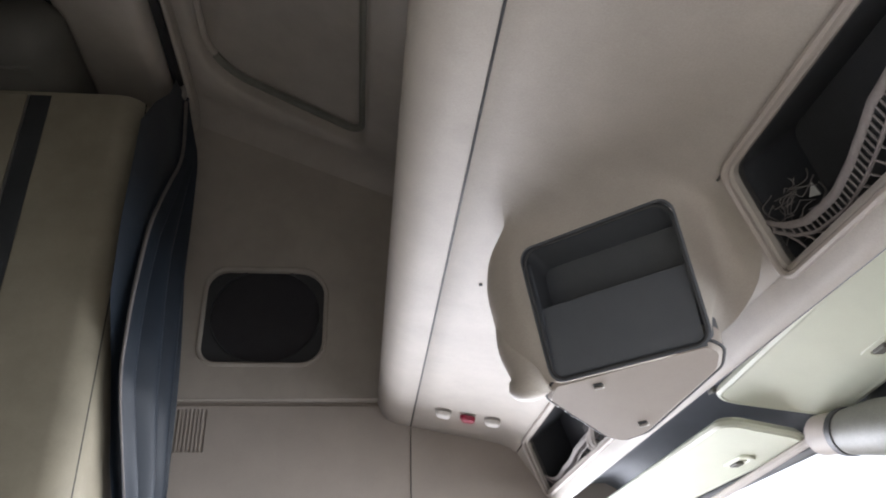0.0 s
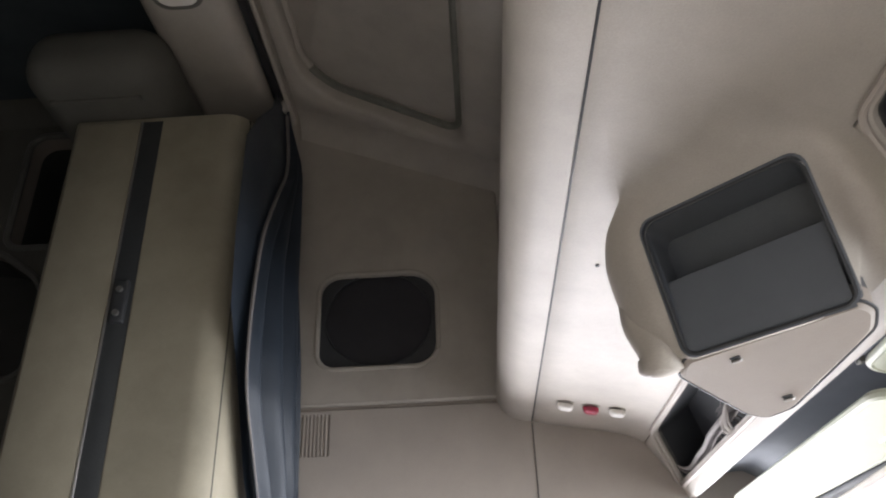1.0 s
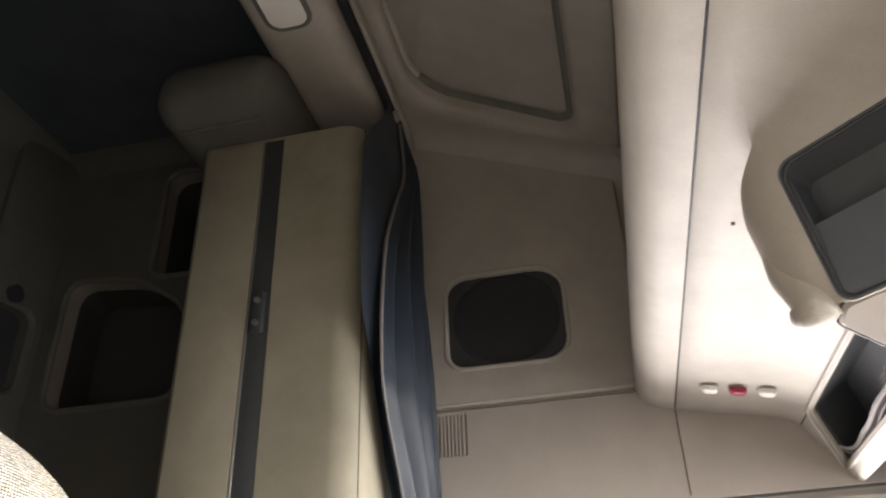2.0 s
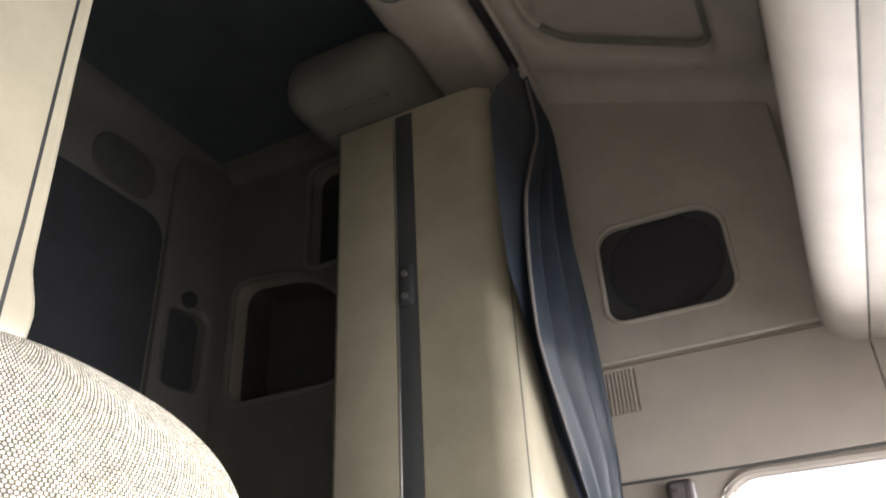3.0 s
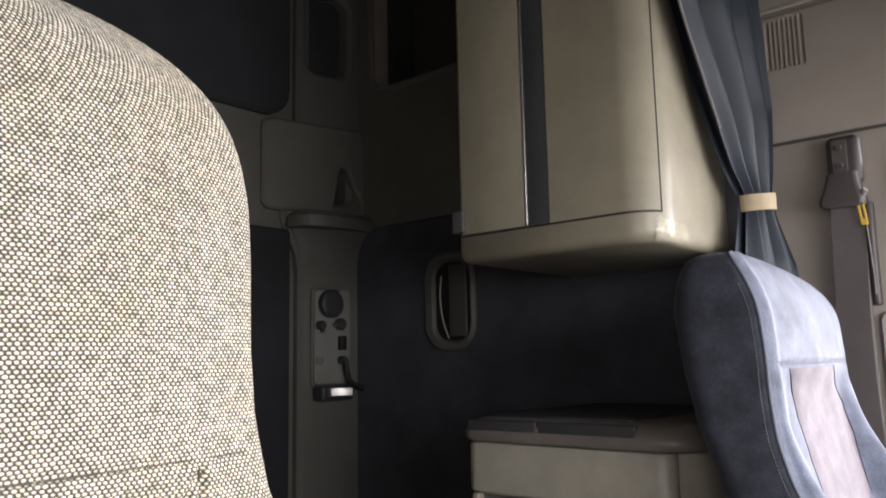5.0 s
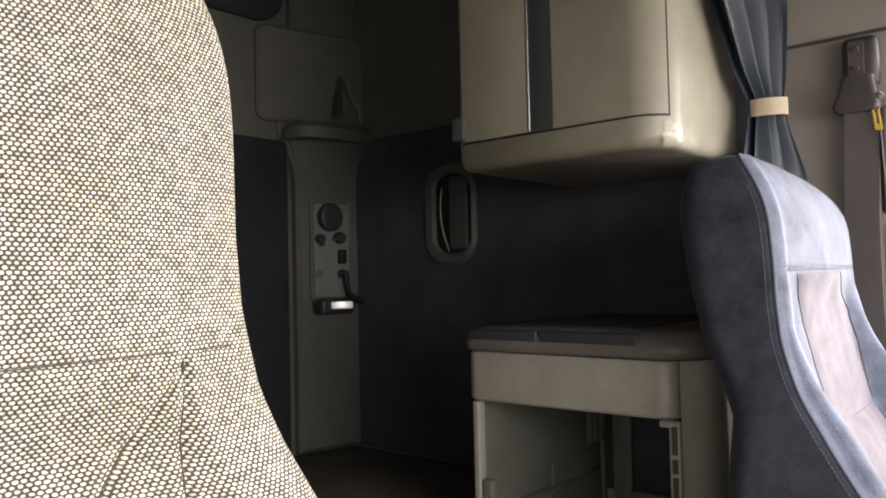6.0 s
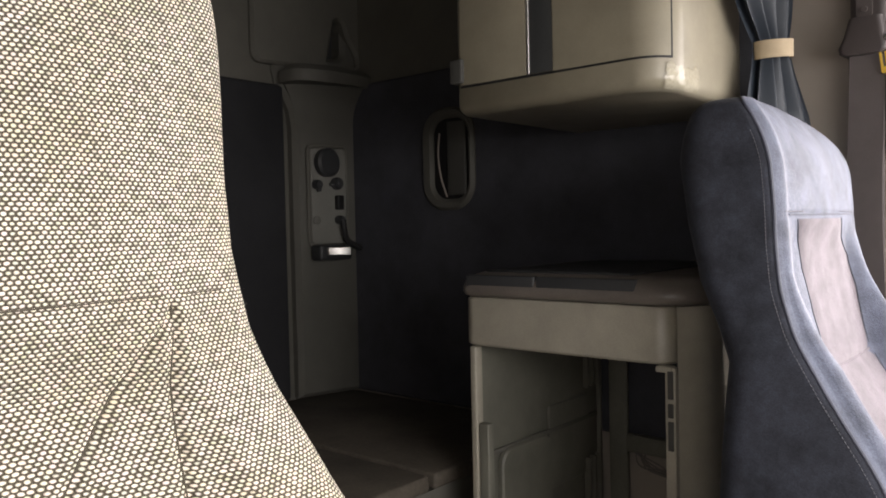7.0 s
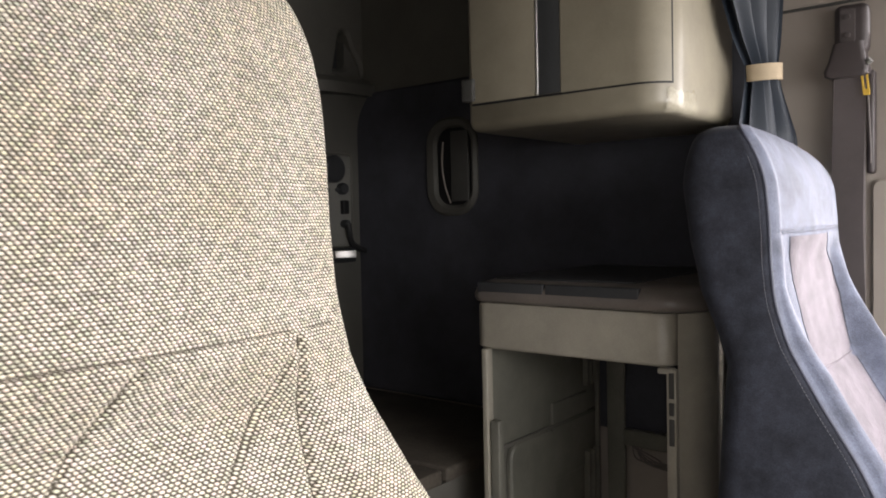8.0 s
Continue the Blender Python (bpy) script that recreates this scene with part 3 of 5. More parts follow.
part("pointer", tube([on_col(1.862, 1.322, 0.02), on_col(1.838, 1.318, 0.018)], lambda t: 0.011 - 0.006 * t, n=12), DARKPLASTIC, cp)
part("switch", box(-1.745, -1.715, 1.858, 1.882, 1.245, 1.287, 0.004), BLACK, cp)
knob(1.868, 1.215, 0.013, 0.02)
knob(1.80, 1.215, 0.013, 0.004, "button", PANELGREY)
part("ashtray", box(-1.75, -1.705, 1.778, 1.90, 1.098, 1.143, 0.008), DARKPLASTIC, cp, "dark ashtray tray")
part("ashtray_lid", plate(rrect(1.802, 1.112, 1.862, 1.136, 0.004), [], 0.006, lambda u, v, w: (-1.680 + 0.5 * (u - 1.84) + w, u, v), 0.002), METAL, cp, "dull metal lid")
part("lever", tube(smooth_path([on_col(1.868, 1.215, 0.03), on_col(1.872, 1.18, 0.03), on_col(1.885, 1.15, 0.028), on_col(1.925, 1.13, 0.03)], 5), 0.009), BLACK, cp, "black curved cable")

handle = thing("oval_wall_fitting", (-1.365, 1.93, 1.24), "dark recessed wall pull in an oval grey bezel", "wall fitting")
OV_OUT, OV_IN = rrect(-1.437, 1.232, -1.257, 1.508, 0.075, 10), rrect(-1.398, 1.262, -1.277, 1.478, 0.045, 10)
part("bezel", plate(OV_OUT, [OV_IN], 0.02, on_left(0.034), 0.008), COLUMNGREY, handle)
part("recess", plate(inset(OV_IN, -0.01), [], 0.004, on_left(0.022), 0.001), BLACK, handle, "black recess")
part("grip", tube(smooth_path([(-1.353, 1.925, 1.268), (-1.364, 1.914, 1.32), (-1.371, 1.912, 1.38), (-1.372, 1.92, 1.44)], 6), 0.0024), WALLTRIM, handle, "thin shiny grip bar")
part("inner_panel", box(-1.345, -1.283, 1.917, 1.925, 1.272, 1.468, 0.003), INSETGREY, handle)

# bunk
bunk = thing("bunk", (-1.4, 1.0, 0.0), "brown bunk board over a grey base box", "bunk")
part("base", box(-1.79, -1.02, -0.12, 1.94, 0.0, 0.665), GREYTRIM, bunk, smooth=0)
part("board", box(-1.78, -1.01, 1.462, 1.928, 0.668, 0.70, 0.006), BUNK, bunk)
part("board", box(-1.78, -1.01, -0.11, 1.447, 0.668, 0.70, 0.006), BUNK, bunk)

# ---- cabinets ----
CORNER, END_X, BEND, DOOR_Y = 0.065, -0.525, 58.0, 1.490


def cab_section(z, zb):
    """Plan of the upper cabinet at height z: straight door side, wide rounded corner, forward end."""
    t = max(0.0, min(1.0, (zb + 0.022 - z) / 0.022))
    s = 0.022 * (1 - math.sqrt(max(0.0, 1 - t * t)))
    y0, x1, x0 = DOOR_Y + s, END_X - s, -0.958 + s * 0.5
    pts = [(x0, 1.94), (x0, y0 + 0.01), (x0 + 0.01, y0)]
    for i in range(13):
        a = math.pi / 2 * i / 12
        pts.append((x1 - CORNER + CORNER * math.sin(a), y0 + CORNER - CORNER * math.cos(a)))
    for i in range(9):
        a = math.pi / 2 * i / 8
        pts.append((x1 - 0.05 + 0.05 * math.cos(a), 1.795 + 0.05 * math.sin(a)))
    return pts + [(x1 - 0.052, 1.847), (x1 - 0.052, 1.94)]


def corner_path(x_from, a_to, d, n=10):
    """The door line from x_from round the corner to the angle a_to, d proud of the cabinet."""
    cx, cy = END_X - CORNER, DOOR_Y + CORNER
    pts = [(x_from + (cx - x_from) * i / 3, DOOR_Y - d) for i in range(3)]
    for i in range(n + 1):
        a = radians(a_to) * i / n
        pts.append((cx + (CORNER + d) * math.sin(a), cy - (CORNER + d) * math.cos(a)))
    return pts


def upper_cabinet(m, label):
    """Tall cabinet over the counter; m maps the driver's side to the side wanted."""
    cab = thing("wall_cabinet", m @ Vector((-0.72, 1.75, 1.40)), label, "cabinet")
    zs = [1.402 + 0.022 * (1 - math.cos(math.pi / 2 * i / 8)) for i in range(9)] + [1.46, 1.7, 2.0, 2.3, 2.53]
    part("body", moved(loft([[(x, y, z) for x, y in cab_section(z, 1.402)] for z in zs]), m), CREAM, cab, smooth=50)
    part("door", moved(box(-0.945, -0.7915, 1.4875, 1.496, 1.4575, 2.52, 0.002), m), CREAM, cab)
    outer, inner = corner_path(-0.735, BEND, 0.0025), corner_path(-0.735, BEND, -0.002)
    lids = [[(p[0], p[1], z) for p in outer + inner[::-1]] for z in (1.4565, 1.459, 2.0, 2.517, 2.52)]
    part("door", moved(loft(lids), m), CREAM, cab, "", 50)
    part("strip", moved(box(-0.786, -0.738, 1.489, 1.498, 1.458, 2.52, 0.001), m), STRIPGREY, cab, "dark grey vertical strip between the doors")
    part("strip_edge", moved(box(-0.790, -0.7855, 1.4865, 1.498, 1.458, 2.52, 0.001), m), METAL, cab, "thin metal edge")
    latch = part("latch", moved(box(-0.778, -0.747, 1.478, 1.495, 1.985, 2.085, 0.005), m), DARKPLASTIC, cab, "small dark latch")
    for z in (2.005, 2.06):
        part("catch", moved(tube([(-0.763, 1.48, z), (-0.763, 1.472, z)], 0.007, n=12), m), METAL, latch)
    part("door_gap", moved(loft([[(p[0], p[1], z) for p in corner_path(-0.6, BEND + 3.6, 0.0012)[-1:] + corner_path(-0.6, BEND - 0.2, 0.0012)[-1:] + corner_path(-0.6, BEND - 0.2, -0.001)[-1:] + corner_path(-0.6, BEND + 3.6, -0.001)[-1:]] for z in (1.453, 2.53)]), m), BLACK, cab, "dark gap beside the door", 0)
    part("door_gap", moved(loft([[(p[0], p[1], z) for p in corner_path(-0.945, BEND + 3.6, 0.0012) + corner_path(-0.945, BEND + 3.6, -0.001)[::-1]] for z in (1.453, 1.4572)]), m), BLACK, cab, "dark gap under the doors", 0)
    part("corner_guard", moved(box(-0.966, -0.935, 1.480, 1.52, 1.462, 1.508, 0.004), m), INSETGREY, cab, "dark corner catch")
    return cab


cab_left = upper_cabinet(Matrix.Identity(4), "tall cream wall cabinet with a dark strip between its doors")


def glint_point(q, z, lift):
    """On the cabinet's lower forward corner: q runs round the corner (0 to 0.5) and along the end (to 1)."""
    t = max(0.0, min(1.0, (1.424 - z) / 0.022))
    s = 0.022 * (1 - math.sqrt(max(0.0, 1 - t * t)))
    cx, cy = END_X - s - CORNER, DOOR_Y + s + CORNER
    a = radians(50 + 14 * noise.noise((z * 120, 3.0, q * 2)) * (1 - q) + 40 * min(1.0, 2 * q))
    d = CORNER + lift
    return (cx + d * math.sin(a), cy - d * math.cos(a) + 0.055 * max(0.0, 2 * q - 1), z - lift * t)


film_rows = []
for i in range(25):
    film_rows.append([])
    for j in range(41):
        q, z = j / 40, 1.406 + (0.036 + 0.010 * noise.noise((j * 0.13, 5.0, 0))) * i / 24
        film_rows[-1].append(glint_point(q, z, 0.0012 + 0.0010 * max(0.0, noise.noise((q * 7, z * 110, 2.0))) + 0.0003 * noise.noise((q * 20, z * 300, 7.0))))
part("glint_patch", loft(film_rows, closed=False), CORNERGLINT, cab_left, "crumpled paler glossy film standing in for the corner's highlight", 60)
# the matching cabinet behind the beige seat shows its forward end
side_cab = thing("side_cabinet", (-0.7, 0.2, 1.42), "tall cream cabinet behind the beige seat", "cabinet")
zs = [1.478, 1.484, 1.495, 1.512, 1.530, 1.540, 1.552, 1.566, 1.585, 1.8, 2.1, 2.4, 2.53]
EDGE_Y = [(1.478, 0.488), (1.49, 0.5), (1.51, 0.503), (1.532, 0.505), (1.545, 0.502), (1.562, 0.495), (1.585, 0.493), (1.8, 0.489), (2.53, 0.486)]
SIDE_X = -0.58
rows = []
for z in zs:
    e = interp(EDGE_Y, z)
    xf = interp([(1.478, SIDE_X - 0.035), (1.484, SIDE_X - 0.016), (1.495, SIDE_X - 0.005), (1.512, SIDE_X), (2.53, SIDE_X)], z)
    r = [(-0.96, -0.115, z), (xf, -0.115, z)]
    for i in range(7):
        t = math.pi / 2 * i / 6
        r.append((xf - 0.012 + 0.012 * math.cos(t), e - 0.012 + 0.012 * math.sin(t), z))
    rows.append(r + [(-0.96, e, z)])
part("body", loft(rows), CREAM, side_cab, smooth=40)
door_rows = [[(SIDE_X + 0.0005, y, z), (SIDE_X + 0.0045, y + 0.001, z), (SIDE_X + 0.0045, e - 0.001, z), (SIDE_X + 0.0005, e, z)] for y, e, z in ((0.03, 0.466, 1.512), (0.03, 0.467, 1.6), (0.03, 0.465, 1.8), (0.03, 0.462, 2.5))]
part("door", loft(door_rows), CREAM, side_cab)
gap = [[(SIDE_X + 0.0002, y, z), (SIDE_X + 0.0018, y, z), (SIDE_X + 0.0018, y + 0.0045, z), (SIDE_X + 0.0002, y + 0.0045, z)] for y, z in ((0.466, 1.508), (0.467, 1.6), (0.465, 1.8), (0.462, 2.5))]
part("door_gap", loft(gap), BLACK, side_cab, "thin dark gap beside the door", 0)
part("door_gap", box(SIDE_X + 0.0002, SIDE_X + 0.0018, 0.03, 0.470, 1.508, 1.5115), BLACK, side_cab, "thin dark gap under the door", 0)

locker = thing("overhead_locker", (-0.9, 1.64, 2.535), "dim grey rounded overhead locker above the cabinet", "locker")
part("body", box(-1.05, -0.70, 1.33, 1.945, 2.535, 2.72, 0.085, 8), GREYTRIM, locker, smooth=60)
part("hinge_strip", box(-0.985, -0.765, 1.41, 1.425, 2.529, 2.54, 0.003), GREYTRIM, locker, "grey hinge strip under the locker")


def counter_plan(off, r=0.085):
    x0, x1, y0 = -0.932 - off, -0.468 + off, 1.462 - off
    pts = [(x0, 1.93)]
    for cx, cy, a0, q in ((x0, y0, 180, 0.03), (x1, y0, 270, r)):
        sx = 1 if cx == x0 else -1
        for i in range(9):
            a = radians(a0 + 90 * i / 8)
            pts.append((cx + sx * q + q * math.cos(a), cy + q + q * math.sin(a)))
    for i in range(7):
        a = math.pi / 2 * i / 6
        pts.append((x1 - 0.035 + 0.035 * math.cos(a), 1.55 + 0.035 * math.sin(a)))
    return pts + [(x1 - 0.045, 1.59), (x1 - 0.045, 1.93)]


counter = thing("counter_cabinet", (-0.7, 1.7, 0.0), "cream base cabinet with its door missing and a brown top", "cabinet")
def rail_plan(off):
    front = [p for p in counter_plan(off) if p[0] < -0.8]
    nose = [(-0.545 + (0.03 + off) * math.sin(math.pi / 2 * i / 8), 1.492 - (0.03 + off) * math.cos(math.pi / 2 * i / 8)) for i in range(9)]
    return front + nose + [(-0.515 + off, 1.93)]


part("rail", loft([[(x, y, z) for x, y in rail_plan(o)] for z, o in ((0.964, -0.004), (0.968, 0.0), (1.05, 0.0), (1.055, -0.003))]), LITCREAM, counter, "cream rail under the countertop")
top_rings = [(1.057, -0.002), (1.059, 0.003), (1.066, 0.006), (1.074, 0.006), (1.086, 0.002), (1.096, -0.008), (1.101, -0.022)]
part("countertop", loft([[(x, y, z) for x, y in counter_plan(o)] for z, o in top_rings]), BROWNTOP, counter, "brown plastic countertop with a rounded rim", 60)
for x0, x1 in ((-0.918, -0.765), (-0.761, -0.572)):
    part("inlay", box(x0, x1, 1.4575, 1.475, 1.0745, 1.0975, 0.003), DARKPLASTIC, counter, "dark inlay along the countertop edge")
part("top_mat", box(-0.90, -0.60, 1.50, 1.92, 1.1005, 1.104, 0.001), DARKPLASTIC, counter, "dark ribbed mat on the countertop")
# posts and the rounded end
end_plan = [(-0.507, 1.470)] + [p for p in counter_plan(0.0) if p[0] > -0.5]
bm = loft([[(x, y, z) for x, y in end_plan + [(-0.507, 1.93)]] for z in (0.0, 0.5, 1.056)])
part("end_panel", bm, LITCREAM, counter, "rounded cream end panel")
part("post", box(-0.523, -0.506, 1.458, 1.472, 0.0, 0.962, 0.002), LITCREAM, counter)
for z0, z1 in ((0.832, 0.878), (0.884, 0.906), (0.913, 0.957), (0.40, 0.46), (0.69, 0.72)):
    part("hinge_slot", box(-0.518, -0.509, 1.4555, 1.4585, z0, z1, 0.001), INSETGREY, counter, "grey hinge slot")
part("post", box(-0.914, -0.900, 1.461, 1.482, 0.0, 0.962, 0.003), LITCREAM, counter)
part("strike", box(-0.898, -0.876, 1.464, 1.482, 0.0, 0.818, 0.003), INNERGREY, counter, "grey stop beside the opening")
part("side_panel", box(-0.925, -0.91, 1.482, 1.945, 0.0, 0.962), INNERGREY, counter, "grey green inner side", 0)
part("side_ledge", box(-0.91, -0.903, 1.49, 1.93, 0.742, 0.752, 0.002), GREYTRIM, counter)


def on_inner(u, v, w):
    return (-0.908 + w, u, v)


part("inner_flap", plate(rrect(1.535, 0.20, 1.715, 0.748, 0.035), [], 0.012, lambda u, v, w: on_inner(u, v, w + 0.012), 0.004), INNERGREY, counter, "rounded inner flap")
part("inner_plate", plate(rrect(1.715, 0.62, 1.88, 0.80, 0.008), [], 0.006, lambda u, v, w: on_inner(u, v, w + 0.004), 0.002), INNERGREY, counter)
for k in range(3):
    part("rib", box(-0.908, -0.896, 1.862 + 0.024 * k, 1.870 + 0.024 * k, 0.815, 0.955, 0.002), INNERGREY, counter)
    part("rib", box(-0.908, -0.892, 1.862 + 0.024 * k, 1.870 + 0.024 * k, 0.40, 0.655, 0.002), INNERGREY, counter)
part("inner_post", box(-0.872, -0.826, 1.915, 1.927, 0.0, 0.962, 0.003), INNERGREY, counter)
part("inner_post", box(-0.905, -0.895, 1.915, 1.927, 0.0, 0.962, 0.003), INNERGREY, counter)
part("cross_rail", box(-0.826, -0.50, 1.905, 1.925, 0.672, 0.712, 0.004), INNERGREY, counter)
rnd = random.Random(8)
for k in range(7):
    a, b, sag = rnd.uniform(-0.015, 0.015), rnd.uniform(-0.02, 0.02), rnd.uniform(0.018, 0.045)
    part("strap", tube(smooth_path([(-0.79 + a, 1.90, 0.676), (-0.75 + b, 1.885 - 0.004 * k, 0.676 - 0.7 * sag), (-0.70 + a, 1.88, 0.674 - sag), (-0.65 + b, 1.885, 0.676 - 0.8 * sag), (-0.61 + a, 1.90, 0.678)], 5), 0.0016, n=6), HEM, counter, "pale loose strap under the rail")
part("hinge_tab", box(-0.538, -0.512, 1.456, 1.475, 0.954, 0.9635, 0.002), LITCREAM, counter)
# ---- curtain ----
def curtain_row(z):
    """Edge beside the cabinet, hem, free edge, depth of the folds and the three distances from the rear, at height z."""
    left = interp([(0.7, 1.67), (1.25, 1.68), (1.40, 1.725), (1.46, 1.755), (1.505, 1.768), (1.555, 1.712), (1.655, 1.652), (1.757, 1.60), (1.88, 1.528), (1.996, 1.448), (2.16, 1.428), (2.417, 1.432), (2.52, 1.50), (2.65, 1.62), (2.72, 1.65)], z)
    hem = interp([(0.7, 1.70), (1.25, 1.71), (1.40, 1.745), (1.505, 1.776), (1.56, 1.712), (1.68, 1.628), (1.78, 1.558), (1.85, 1.515), (1.95, 1.502), (2.06, 1.507), (2.20, 1.533), (2.30, 1.585), (2.40, 1.645), (2.47, 1.69), (2.56, 1.72), (2.72, 1.725)], z)
    right = interp([(0.7, 1.93), (1.25, 1.935), (1.38, 1.93), (1.46, 1.855), (1.505, 1.828), (1.56, 1.85), (1.70, 1.88), (1.87, 1.852), (2.0, 1.83), (2.15, 1.81), (2.3, 1.79), (2.46, 1.755), (2.6, 1.74), (2.72, 1.74)], z)
    fold = interp([(0.7, 0.03), (1.3, 0.03), (1.505, 0.012), (1.65, 0.026), (2.0, 0.034), (2.5, 0.028), (2.72, 0.01)], z)
    xs = [interp(t, z) for t in ([(0.7, -0.47), (1.5, -0.488), (1.7, -0.508), (2.5, -0.508), (2.72, -0.514)], [(0.7, -0.46), (1.5, -0.475), (1.8, -0.485), (2.5, -0.484), (2.72, -0.505)], [(0.7, -0.445), (1.5, -0.45), (2.0, -0.462), (2.55, -0.475), (2.72, -0.508)])]
    return left, hem, right, fold, xs


def curtain_point(s, z):
    """s runs from the edge beside the cabinet (0) over the hem (0.2) to the free edge (1)."""
    l, m, r, f, (xl, xm, xr) = curtain_row(z)
    if s < 0.2:
        k = s / 0.2
        return (xl + (xm - xl) * k + 0.3 * f * math.sin(7 * k + 2 * z) * k * (1 - k), l + (m - l) * k + 1.3 * f * math.sin(math.pi * k), z)
    k = (s - 0.2) / 0.8
    ph = 2 * math.pi * (3.2 * k ** 0.85 + 0.05 * math.sin(2.2 * z) * k)
    w = 1.6 * (abs(math.sin(ph / 2)) ** 2 + 0.01) ** 0.4 - 0.5 + 0.7 * noise.noise((k * 4.0, z * 1.7, 3.1)) 
    return (xm + (xr - xm) * k + f * 0.8 * w * min(1.0, 8 * k), m + (r - m) * (k + 0.015 * math.sin(ph + 1.3) * k), z)


curtain = thing("curtain", (-0.45, 1.8, 0.9), "slate blue privacy curtain gathered with a tan tie", "curtain")
bm = loft([[curtain_point(j / 120, 2.72 - (2.72 - 0.75) * i / 130) for j in range(121)] for i in range(131)], closed=False)
part("cloth", bm, CURTAIN, curtain, smooth=80)
hem_path = [tuple(Vector(curtain_point(0.2, 2.70 - 0.06 * i)) + Vector((0.004, -0.003, 0))) for i in range(19)]
part("hem", tube(smooth_path(hem_path, 3), lambda k: 0.0044 - 0.003 * max(0.0, k - 0.6) / 0.4), HEM, curtain, "grey hem along the curtain's edge")
TI = [(-0.461 + 0.018 * math.sin(a) + 0.026 * math.cos(a), 1.793 + 0.029 * math.sin(a) - 0.008 * math.cos(a)) for a in [2 * math.pi * i / 40 for i in range(40)]]
part("tie", loft([[(x, y, z + 0.08 * (y - 1.796) - 0.009) for x, y in TI] for z in (1.489, 1.491, 1.519, 1.521)], cap=False), TIE, curtain, "tan cloth tie round the curtain")


# ---- seats ----
FRONT = [(0.55, -0.10), (0.80, -0.155), (0.887, -0.195), (0.967, -0.246), (1.038, -0.288), (1.10, -0.309), (1.16, -0.316), (1.20, -0.317), (1.265, -0.322), (1.334, -0.332), (1.44, -0.345)]
BACK = [(0.55, -0.30), (0.828, -0.352), (0.95, -0.358), (1.018, -0.372), (1.113, -0.407), (1.166, -0.424), (1.295, -0.434), (1.44, -0.436)]
HALF = [(0.55, 0.275), (0.88, 0.272), (0.95, 0.262), (1.02, 0.241), (1.05, 0.231), (1.09, 0.214), (1.13, 0.199), (1.18, 0.190), (1.22, 0.188), (1.25, 0.189), (1.30, 0.192), (1.34, 0.193), (1.40, 0.1975), (1.46, 0.198)]


def front_x(z):
    return sum(interp(FRONT, z + 0.006 * k) for k in range(-3, 4)) / 7


ACROSS = 192


